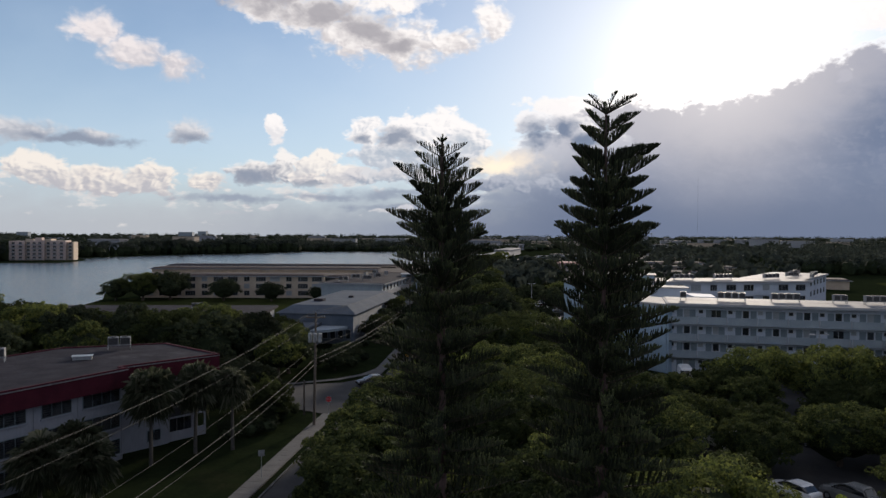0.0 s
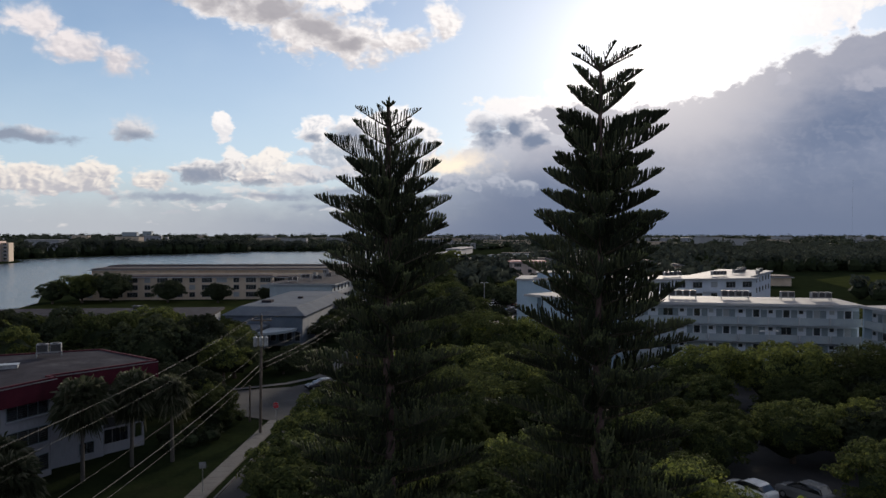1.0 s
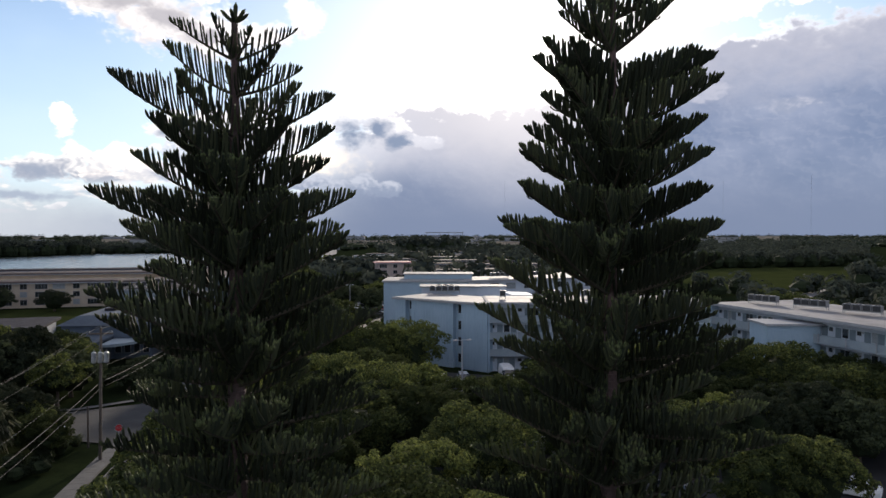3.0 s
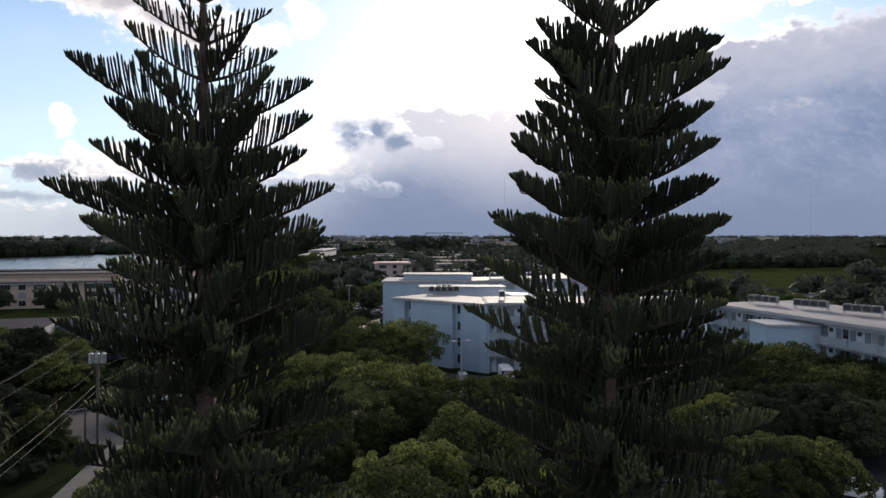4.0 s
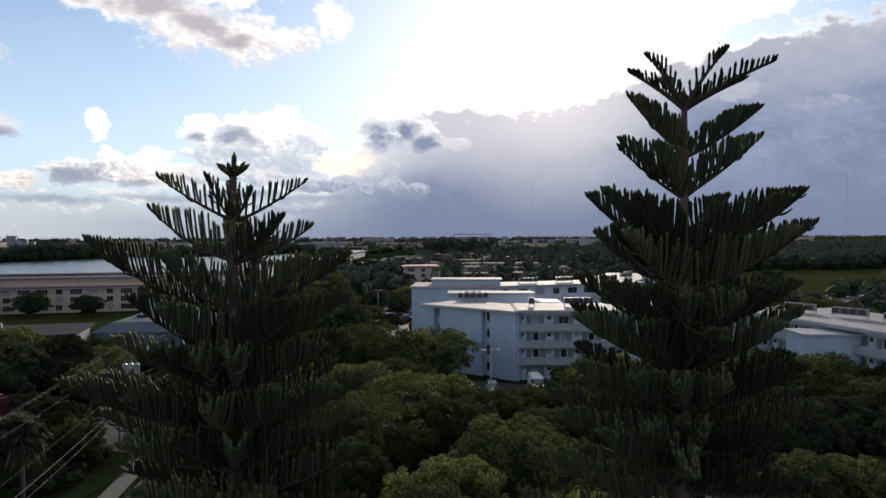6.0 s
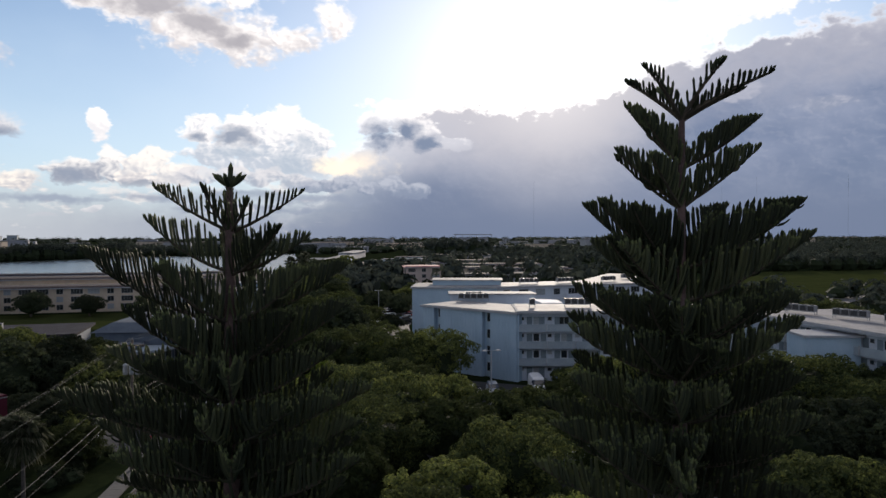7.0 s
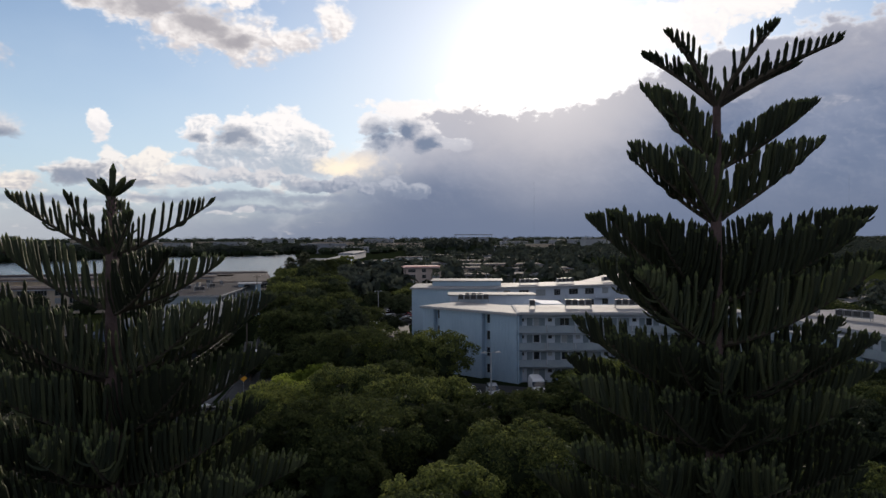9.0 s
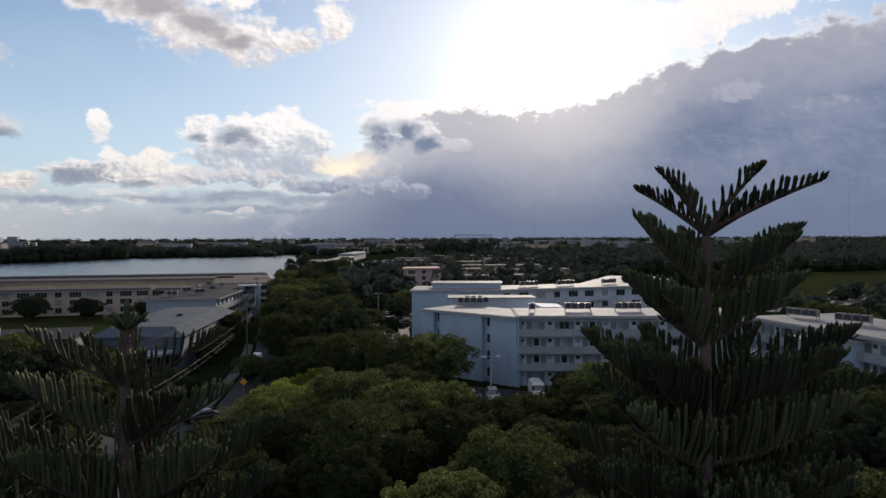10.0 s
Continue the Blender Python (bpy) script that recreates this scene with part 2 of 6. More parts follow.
def grain(vec, scale, detail=4.0, rough=0.6):
    n = nt.nodes.new("ShaderNodeTexNoise")
    n.inputs["Scale"].default_value = scale
    n.inputs["Detail"].default_value = detail
    n.inputs["Roughness"].default_value = rough
    put(n.inputs["Vector"], vec)
    return n.outputs[0]


def surf(name, c1, c2, rough=0.7, size=1.0, bump=0.2, metal=0.0, stain=None, spec=0.5, stretch=(1, 1, 1)):
    """A surface that varies between two colours at two scales; size in metres of the coarse patches."""
    m, p, out = start(name)
    vec, rnd = where(stretch)
    a, b = grain(vec, 1.0 / size), grain(vec, 9.0 / size, 6.0)
    f = step(add(mul(a, 0.6), mul(b, 0.4)), 0.36, 0.66)
    col = mixc(f, c1, c2)
    if stain:
        s = grain(vec, 0.35 / size, 8.0, 0.7)
        col = mixc(mul(step(s, 0.52, 0.72), 0.75), col, stain)
    put(p.inputs["Base Color"], col)
    put(p.inputs["Roughness"], add(rough - 0.08, mul(b, 0.16)))
    p.inputs["Metallic"].default_value = metal
    p.inputs["Specular IOR Level"].default_value = spec
    if bump:
        n = nt.nodes.new("ShaderNodeBump")
        n.inputs["Strength"].default_value = bump
        n.inputs["Distance"].default_value = 0.02 * size
        put(n.inputs["Height"], b)
        put(p.inputs["Normal"], n.outputs[0])
    return m


def leaf(name, c1, c2, tip, trans=0.3, rough=0.55, spec=0.02):
    """Foliage: colour differs from leaf to leaf and from plant to plant, and some light comes through."""
    m, p, out = start(name)
    g = nt.nodes.new("ShaderNodeNewGeometry")
    o = nt.nodes.new("ShaderNodeObjectInfo")
    r1, r2 = g.outputs["Random Per Island"], o.outputs["Random"]
    col = mixc(r1, c1, c2)
    col = mixc(mul(step(add(mul(r1, 0.5), mul(r2, 0.5)), 0.45, 0.95), 0.8), col, tip)
    dull = add(0.60, mul(step(r2, 0.0, 1.0), 0.62))
    tint = nt.nodes.new("ShaderNodeCombineColor")
    for k in range(3):
        put(tint.inputs[k], dull)
    col = mixc(1.0, col, tint.outputs[0], "MULTIPLY")
    put(p.inputs["Base Color"], col)
    p.inputs["Roughness"].default_value = rough
    p.inputs["Specular IOR Level"].default_value = spec
    t = nt.nodes.new("ShaderNodeBsdfTranslucent")
    put(t.inputs["Color"], col)
    x = nt.nodes.new("ShaderNodeMixShader")
    x.inputs[0].default_value = trans
    put(x.inputs[1], p.outputs[0])
    put(x.inputs[2], t.outputs[0])
    put(out.inputs[0], x.outputs[0])
    return m


# grass this dark carries the shade under the trees in its own colour
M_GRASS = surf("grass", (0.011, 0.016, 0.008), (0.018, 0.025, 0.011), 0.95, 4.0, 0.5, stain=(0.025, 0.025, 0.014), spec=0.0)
M_PARK = surf("park_grass", (0.028, 0.035, 0.012), (0.040, 0.048, 0.017), 0.95, 9.0, 0.4, stain=(0.050, 0.054, 0.024), spec=0.0)
M_ASPHALT = surf("asphalt", (0.029, 0.029, 0.031), (0.046, 0.046, 0.048), 0.85, 3.0, 0.3, stain=(0.022, 0.022, 0.024), spec=0.25)
M_CONCRETE = surf("concrete", (0.076, 0.075, 0.075), (0.110, 0.107, 0.107), 0.85, 1.5, 0.3, stain=(0.065, 0.063, 0.061), spec=0.3)
M_PAINT = surf("road_paint", (0.60, 0.60, 0.57), (0.75, 0.75, 0.72), 0.7, 0.5, 0.1)
M_BLUEWALL = surf("pale_blue_stucco", (0.30, 0.40, 0.49), (0.35, 0.45, 0.54), 0.8, 3.0, 0.25, stain=(0.26, 0.35, 0.43), stretch=(1, 1, 0.4))
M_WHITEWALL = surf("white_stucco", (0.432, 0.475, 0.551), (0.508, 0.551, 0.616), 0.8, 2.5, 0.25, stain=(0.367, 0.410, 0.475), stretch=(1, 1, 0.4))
M_PARAPET = surf("grey_parapet_paint", (0.24, 0.285, 0.32), (0.30, 0.345, 0.375), 0.75, 2.0, 0.15, stain=(0.20, 0.24, 0.27))
M_TRIM = surf("white_trim", (0.30, 0.308, 0.325), (0.37, 0.375, 0.39), 0.8, 1.0, 0.08, spec=0.03)
M_ROOFW = surf("white_roof_coating", (0.24, 0.232, 0.23), (0.34, 0.328, 0.324), 0.75, 4.0, 0.35, stain=(0.15, 0.138, 0.138), spec=0.06)
M_ROOFG = surf("grey_roof_felt", (0.022, 0.021, 0.027), (0.042, 0.040, 0.049), 0.9, 2.2, 0.4, stain=(0.085, 0.080, 0.088), spec=0.05)
M_ROOFB = surf("brown_roof_gravel", (0.055, 0.043, 0.041), (0.084, 0.069, 0.066), 0.9, 3.0, 0.4, stain=(0.115, 0.10, 0.097), spec=0.1)
M_ROOFP = surf("pink_roof_tile", (0.34, 0.13, 0.11), (0.45, 0.20, 0.17), 0.75, 2.0, 0.4)
M_ROOFBLUE = surf("blue_grey_metal_roof", (0.085, 0.10, 0.125), (0.115, 0.135, 0.16), 0.9, 3.0, 0.2, spec=0.05, stain=(0.096, 0.111, 0.126))
M_RED = surf("dark_red_fascia", (0.055, 0.009, 0.017), (0.080, 0.013, 0.023), 0.8, 1.5, 0.2, stain=(0.04, 0.009, 0.015), spec=0.15)
M_OFFWHITE = surf("off_white_painted_wall", (0.23, 0.24, 0.275), (0.29, 0.30, 0.335), 0.75, 2.0, 0.25, stain=(0.185, 0.185, 0.21), stretch=(1, 1, 0.3))
M_BEIGE = surf("cream_stucco", (0.44, 0.35, 0.27), (0.54, 0.44, 0.34), 0.85, 3.0, 0.2, stain=(0.38, 0.30, 0.24))
M_PINKW = surf("pinkish_stucco", (0.46, 0.36, 0.32), (0.55, 0.44, 0.39), 0.85, 3.0, 0.2)
M_BLUED = surf("slate_blue_wall", (0.078, 0.102, 0.141), (0.108, 0.135, 0.174), 0.75, 2.5, 0.2, stain=(0.060, 0.084, 0.114))
M_GLASS = surf("dark_window_glass", (0.015, 0.018, 0.022), (0.04, 0.045, 0.05), 0.12, 1.2, 0.0, spec=0.8)
M_BLIND = surf("window_with_blinds", (0.20, 0.22, 0.24), (0.32, 0.34, 0.35), 0.4, 0.6, 0.05, stretch=(0.2, 0.2, 6))
M_DOOR = surf("grey_door_paint", (0.13, 0.17, 0.20), (0.17, 0.21, 0.24), 0.5, 1.0, 0.1)
M_METAL = surf("galvanised_metal", (0.28, 0.29, 0.30), (0.42, 0.43, 0.44), 0.45, 0.5, 0.1, metal=0.7)
M_ACBODY = surf("weathered_unit_casing", (0.16, 0.16, 0.165), (0.28, 0.28, 0.285), 0.6, 0.5, 0.15, metal=0.2)
M_DARK = surf("dark_grille", (0.02, 0.02, 0.022), (0.05, 0.05, 0.052), 0.7, 0.2, 0.2)
M_WOOD = surf("weathered_pole_wood", (0.07, 0.055, 0.045), (0.13, 0.105, 0.085), 0.9, 0.3, 0.6, stretch=(4, 4, 0.5))
M_WIRE = surf("cable", (0.03, 0.029, 0.027), (0.06, 0.057, 0.053), 0.7, 0.3, 0.0, spec=0.2)
M_BARK = surf("brown_bark", (0.055, 0.040, 0.032), (0.11, 0.08, 0.062), 0.95, 0.4, 0.8, stretch=(3, 3, 0.7))
M_PBARK = surf("reddish_pine_bark", (0.085, 0.052, 0.048), (0.15, 0.095, 0.085), 0.9, 0.06, 0.9, stain=(0.065, 0.05, 0.045))
M_LIMB = surf("dark_limb_bark", (0.045, 0.036, 0.026), (0.085, 0.065, 0.045), 0.9, 0.05, 0.6)
M_PALMBARK = surf("grey_palm_bark", (0.06, 0.054, 0.048), (0.10, 0.09, 0.08), 0.95, 0.3, 0.8, stretch=(1, 1, 4))
M_WATER, _p, _o = start("lake_water")
_v, _ = where((1, 1, 1))
_p.inputs["Base Color"].default_value = (0.02, 0.03, 0.035, 1)
_p.inputs["Roughness"].default_value = 0.22
_p.inputs["IOR"].default_value = 1.33
_b = nt.nodes.new("ShaderNodeBump")
_b.inputs["Strength"].default_value, _b.inputs["Distance"].default_value = 0.7, 0.6
put(_b.inputs["Height"], add(grain(_v, 0.12, 6.0, 0.65), mul(grain(_v, 0.02, 3.0), 1.5)))
put(_p.inputs["Normal"], _b.outputs[0])
M_NEEDLE = leaf("araucaria_green", (0.050, 0.058, 0.040), (0.074, 0.083, 0.051), (0.115, 0.124, 0.064), 0.30, 0.6, 0.03)
# paler new growth, with the light caught by the shoot ends painted in
M_TIP = leaf("araucaria_lit_growing_tips", (0.085, 0.105, 0.048), (0.12, 0.14, 0.06), (0.15, 0.165, 0.07), 0.3, 0.6, 0.05)
M_LEAF = leaf("broad_leaves", (0.044, 0.058, 0.027), (0.080, 0.099, 0.037), (0.180, 0.195, 0.052), 0.42, 0.8)
M_LEAFY = leaf("yellow_green_leaves", (0.14, 0.19, 0.036), (0.195, 0.245, 0.045), (0.25, 0.275, 0.062), 0.5, 0.8)
# blue raised here and in the needle green, painting in a veil of haze
M_LEAFD = leaf("dark_leaves", (0.034, 0.043, 0.029), (0.052, 0.064, 0.037), (0.076, 0.090, 0.042), 0.32, 0.8)
# the pale grey-olive third colour paints in the sheen of lit fronds
M_PALM = leaf("palm_fronds", (0.060, 0.070, 0.040), (0.105, 0.112, 0.070), (0.22, 0.21, 0.155), 0.3)
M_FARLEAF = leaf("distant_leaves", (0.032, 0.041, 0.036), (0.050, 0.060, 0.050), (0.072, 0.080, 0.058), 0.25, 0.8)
# dark crown cores: the shade between leaf clumps is put into the colour
M_INNER = surf("crown_inner_shade", (0.020, 0.028, 0.014), (0.034, 0.045, 0.022), 0.95, 0.5, 0.5, spec=0.1)
M_TYRE = surf("tyre_rubber", (0.012, 0.012, 0.012), (0.025, 0.025, 0.025), 0.85, 0.2, 0.2)
M_CARGLASS = surf("tinted_car_glass", (0.010, 0.012, 0.014), (0.02, 0.022, 0.025), 0.06, 1.0, 0.0, spec=0.9)
M_LAMPRED = surf("red_lamp_plastic", (0.25, 0.01, 0.01), (0.35, 0.02, 0.02), 0.3, 0.2, 0.0)


def car_paint(name, c):
    return surf(name, tuple(0.92 * v for v in c), c, 0.25, 1.5, 0.0, metal=0.0, spec=0.4)


PAINTS = {k: car_paint(k + "_car_paint", c) for k, c in {"white": (0.78, 0.78, 0.78), "silver": (0.42, 0.43, 0.45), "black": (0.015, 0.015, 0.017), "blue": (0.06, 0.11, 0.19), "grey": (0.13, 0.135, 0.14), "red": (0.25, 0.03, 0.03)}.items()}
M_SIGNRED = surf("sign_red", (0.48, 0.02, 0.03), (0.55, 0.03, 0.04), 0.5, 0.3, 0.0)
M_SIGNYEL = surf("sign_orange_yellow", (0.75, 0.33, 0.02), (0.82, 0.38, 0.03), 0.5, 0.3, 0.0)


# ---- mesh helpers ----
class Geo:
    """Gathers vertices and faces of one mesh."""

    def __init__(self):
        self.v, self.f, self.mi = [], [], []

    def faces(self, verts, faces, mi=0):
        n = len(self.v)
        self.v.extend(verts)
        self.f.extend([tuple(n + i for i in q) for q in faces])
        self.mi.extend([mi] * len(faces))
        return self

    def box(self, x0, x1, y0, y1, z0, z1, mi=0):
        v = [(x, y, z) for z in (z0, z1) for y in (y0, y1) for x in (x0, x1)]
        return self.faces(v, [(0, 2, 3, 1), (4, 5, 7, 6), (0, 1, 5, 4), (2, 6, 7, 3), (0, 4, 6, 2), (1, 3, 7, 5)], mi)

    def prism(self, poly, z0, z1, mi=0):
        n = len(poly)
        v = [(x, y, z0) for x, y in poly] + [(x, y, z1) for x, y in poly]
        q = [tuple(range(n - 1, -1, -1)), tuple(range(n, 2 * n))]
        q += [(i, (i + 1) % n, n + (i + 1) % n, n + i) for i in range(n)]
        return self.faces(v, q, mi)

    def frustum(self, poly, z0, poly2, z1, mi=0):
        n = len(poly)
        v = [(x, y, z0) for x, y in poly] + [(x, y, z1) for x, y in poly2]
        q = [tuple(range(n - 1, -1, -1)), tuple(range(n, 2 * n))]
        q += [(i, (i + 1) % n, n + (i + 1) % n, n + i) for i in range(n)]
        return self.faces(v, q, mi)

    def tube(self, pts, radii, n=6, mi=0, cap=True):
        """A round tube along points."""
        pts = [Vector(p) for p in pts]
        if not isinstance(radii, (list, tuple)):
            radii = [radii] * len(pts)
        rings, side = [], None
        for i, p in enumerate(pts):
            d = (pts[min(i + 1, len(pts) - 1)] - pts[max(i - 1, 0)]).normalized()
            if side is None:
                side = d.orthogonal().normalized()
            side = (side - d * side.dot(d)).normalized()
            up = d.cross(side)
            rings.append([tuple(p + (side * math.cos(a) + up * math.sin(a)) * radii[i]) for a in [2 * math.pi * k / n for k in range(n)]])
        v = [q for r in rings for q in r]
        f = [(i * n + k, i * n + (k + 1) % n, (i + 1) * n + (k + 1) % n, (i + 1) * n + k) for i in range(len(rings) - 1) for k in range(n)]
        if cap:
            f += [tuple(range(n - 1, -1, -1)), tuple(len(v) - n + k for k in range(n))]
        return self.faces(v, f, mi)

    def mesh(self, name, *mats, smooth=False):
        me = bpy.data.meshes.new(name)
        me.from_pydata(self.v, [], self.f)
        for m in mats:
            me.materials.append(m)
        if len(mats) > 1:
            me.polygons.foreach_set("material_index", self.mi)
        if smooth:
            me.polygons.foreach_set("use_smooth", [True] * len(me.polygons))
        me.update()
        return me


def part(name, geo, material, parent, label="", smooth=False):
    """One mesh as a part under a thing or a part."""
    mats = material if isinstance(material, tuple) else (material,)
    ob = new(name, geo.mesh(name, *mats, smooth=smooth) if isinstance(geo, Geo) else geo)
    ob.parent = parent
    if label:
        tagged(ob, label)
    return ob


def thing(name, m, label, category, group="", kind=""):
    ob = new(name)
    ob.empty_display_size = 0.3
    ob.matrix_basis = m
    return tagged(ob, label, category, group, kind)


def solo(name, geo, material, label, category, group="", kind="", m=None, smooth=False):
    """A thing that is one mesh."""
    mats = material if isinstance(material, tuple) else (material,)
    ob = new(name, geo.mesh(name, *mats, smooth=smooth))
    if m is not None:
        ob.matrix_basis = m
    return tagged(ob, label, category, group, kind)


def sheet(points, z, thick=0.0):
    g = Geo()
    if thick:
        return g.prism(points, z - thick, z)
    return g.faces([(x, y, z) for x, y in points], [tuple(range(len(points)))])


def strip(centre, half, z, g=None):
    """A band of ground along a centre line."""
    g = g or Geo()
    pts = [Vector(p) for p in centre]
    left, right = [], []
    for i, p in enumerate(pts):
        d = (pts[min(i + 1, len(pts) - 1)] - pts[max(i - 1, 0)]).normalized()
        n = Vector((-d.y, d.x))
        left.append(p + n * half)
        right.append(p - n * half)
    v = [(q.x, q.y, z) for a, b in zip(right, left) for q in (a, b)]
    return g.faces(v, [(2 * i, 2 * i + 2, 2 * i + 3, 2 * i + 1) for i in range(len(pts) - 1)])


# ---- ground, streets and water ----
def side_x(y):
    """Where the pavement's middle runs, from the road's bend."""
    return float(np.interp(y, [-40, 0, 60, 85, 98, 120, 141, 163, 229, 330, 700], [-26, -20, -15.4, -12.1, -9.9, -6.8, -4.5, -3.4, -3.2, 3.0, 95.0]))


g = Geo()
xs = np.concatenate([np.linspace(-4800, -500, 8), np.linspace(-400, 400, 41), np.linspace(500, 4800, 8)])
ys = np.concatenate([np.linspace(-1500, -150, 4), np.linspace(-100, 700, 41), np.linspace(900, 4900, 8)])
g.faces([(x, y, 0.06 * noise.noise((x * 0.03, y * 0.03, 0)) - 0.1) for y in ys for x in xs],
        [(j * len(xs) + i, j * len(xs) + i + 1, (j + 1) * len(xs) + i + 1, (j + 1) * len(xs) + i) for j in range(len(ys) - 1) for i in range(len(xs) - 1)])
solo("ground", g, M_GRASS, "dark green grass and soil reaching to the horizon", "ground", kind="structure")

ROAD_Y = list(range(-40, 90, 10)) + [98, 107, 116, 130, 141, 152, 163, 185, 205, 229, 260, 300, 330, 400, 500, 700]
solo("road", strip([(side_x(y) + 5.4, y) for y in ROAD_Y], 3.6, 0.0), M_ASPHALT, "grey asphalt street that bends gently under trees", "road", kind="structure")
cross = strip([(-120, 96), (-60, 98), (-30, 99.5), (-12, 99.3), (-2, 98.2)], 4.6, 0.012)
cross.faces([(-21, 94, 0.014), (-11.2, 88, 0.014), (-8.5, 98, 0.014), (-6.5, 113, 0.014), (-12, 107, 0.014), (-22, 104.5, 0.014)], [(0, 1, 2, 3, 4, 5)])
solo("road_cross", cross, M_ASPHALT, "grey asphalt side street at the junction", "road", kind="structure")
solo("road_marking", strip([(-19.5, 95.2), (-18.6, 97.8)], 0.3, 0.03), M_PAINT, "white painted stop line on the side street", "road marking", kind="structure")


def pavement(name, ys, w=0.85, off=0.0):
    top = new(name)
    tagged(top, "pale concrete pavement laid in square slabs", "pavement", kind="structure")
    me = None
    for y0 in ys:
        a, b = Vector((side_x(y0) + off, y0)), Vector((side_x(y0 + 1.5) + off, y0 + 1.5))
        if me is None:
            me = Geo().box(-w, w, 0.01, 1.49, -0.08, 0.05).mesh("paving_slab", M_CONCRETE)
        ob = new("slab", me)
        ob.parent = top
        ob.matrix_basis = pose(a.x, a.y, 0, 0, 0, -math.degrees(math.atan2(b.x - a.x, 1.5)))
    return top


pavement("pavement", [45 + 1.5 * i for i in range(29)])
pavement("pavement_far", [112 + 1.5 * i for i in range(40)])
kerb = strip([(-40, 105.2), (-26, 105.0), (-19, 106.0), (-13, 109.0), (-9.5, 112.6), (-7.6, 117)], 0.55, 0.10)
solo("pavement_corner", kerb, M_CONCRETE, "pale concrete kerb and path curving round the corner", "pavement", kind="structure")
kb = Geo()
for y0, y1 in ((40, 88), (113, 229)):
    for y in range(y0, y1, 4):
        for s in (1.75, 9.05):
            xa, xb = side_x(y) + s, side_x(y + 4) + s
            low = [(xa - 0.08, y), (xa + 0.08, y), (xb + 0.08, y + 4), (xb - 0.08, y + 4)]
            kb.prism(low, -0.05, 0.13)
solo("kerb", kb, M_CONCRETE, "low concrete kerbs along the street", "kerb", kind="structure")

solo("parking_lot", sheet([(16, 40), (70, 34), (72, 84), (66, 100), (39, 112), (25, 122), (17, 92)], 0.0), M_ASPHALT, "dark asphalt car park between the trees and flats", "parking lot", kind="structure")
solo("parking_lot_far", sheet([(17, 125), (26, 130), (31, 160), (36, 190), (70, 262), (42, 268), (22, 205)], 0.0), M_ASPHALT, "asphalt car park beyond the pale blue flats", "parking lot", kind="structure")
bays = Geo()
for i in range(9):
    p = Vector((26.4 + 2.75 * i, 113.6 - 0.72 * i))
    strip([p, p + Vector((-1.0, -5.2))], 0.06, 0.012, bays)
solo("parking_lines", bays, M_PAINT, "white painted parking bay lines", "road marking", kind="structure")
solo("kerb_stops", Geo().box(0, 1.8, -0.1, 0.1, 0, 0.14).box(2.75, 4.55, -0.1, 0.1, 0, 0.14).box(5.5, 7.3, -0.1, 0.1, 0, 0.14), M_CONCRETE, "concrete wheel stops at the parking bays", "wheel stop", kind="structure", m=pose(28.0, 114.0, 0, 0, 0, -14))

LAKE = [(-1500, 170), (-135, 196), (-112, 208), (-104, 222), (-106, 238), (-116, 262), (-120, 330), (-60, 352), (8, 350), (24, 420), (40, 620), (30, 830), (34, 945), (-36, 880), (-160, 856), (-190, 780), (-250, 712), (-292, 610), (-262, 560), (-262, 516), (-330, 505), (-700, 480), (-1500, 500)]
solo("water", sheet(LAKE, 0.02), M_WATER, "calm grey lake water reflecting the evening sky", "water", kind="structure")
solo("park", sheet([(175, 235), (262, 218), (420, 300), (420, 390), (300, 400), (210, 330)], -0.01), M_PARK, "mown pale green park grass", "lawn", kind="structure")
solo("park_track", sheet([(150, 200), (168, 196), (232, 236), (222, 246)], 0.01), M_CONCRETE, "pale paved parking apron beside the park", "pavement", kind="structure")
solo("lawn", sheet([(-110, 205), (-30, 200), (-30, 240), (-98, 242)], -0.01), M_PARK, "mown lawn before the cream flats", "lawn", kind="structure")


# ---- buildings ----
WINDOW_CACHE = {}


def window(parent, x, z, w, h, y=0.0, mull=1, frame_m=None, glass_m=None, name="window", turn=0.0):
    """A window in a wall that faces -y: a frame plate and a pane in each light."""
    key = (round(w, 2), round(h, 2), mull, frame_m, glass_m)
    if key not in WINDOW_CACHE:
        n = mull + 1
        lw = (w - 0.07 * (n + 1)) / n
        WINDOW_CACHE[key] = Geo().box(-w / 2, w / 2, -0.02, 0.06, 0, h).mesh("window", frame_m or M_TRIM), Geo().box(0, lw, -0.034, -0.024, 0.07, h - 0.07).mesh("pane", glass_m or M_GLASS), lw
    a, b, lw = WINDOW_CACHE[key]
    ob = new(name, a)
    ob.parent = parent
    ob.matrix_basis = pose(x, y, z, 0, 0, turn)
    for k in range(mull + 1):
        p = new("pane", b)
        p.parent = ob
        p.location = (-w / 2 + 0.07 + k * (lw + 0.07), 0, 0)
    return ob


def roof_slab(parent, poly, z, mat, edge, over=0.0, thick=0.35):
    part("roof_edge", Geo().prism(poly, z - thick, z), edge, parent)
    c = sum((Vector(p) for p in poly), Vector((0, 0))) / len(poly)
    inner = [tuple(Vector(p) + (c - Vector(p)).normalized() * 0.35) for p in poly]
    part("roof", Geo().prism(inner, z - 0.05, z + 0.06), mat, parent)


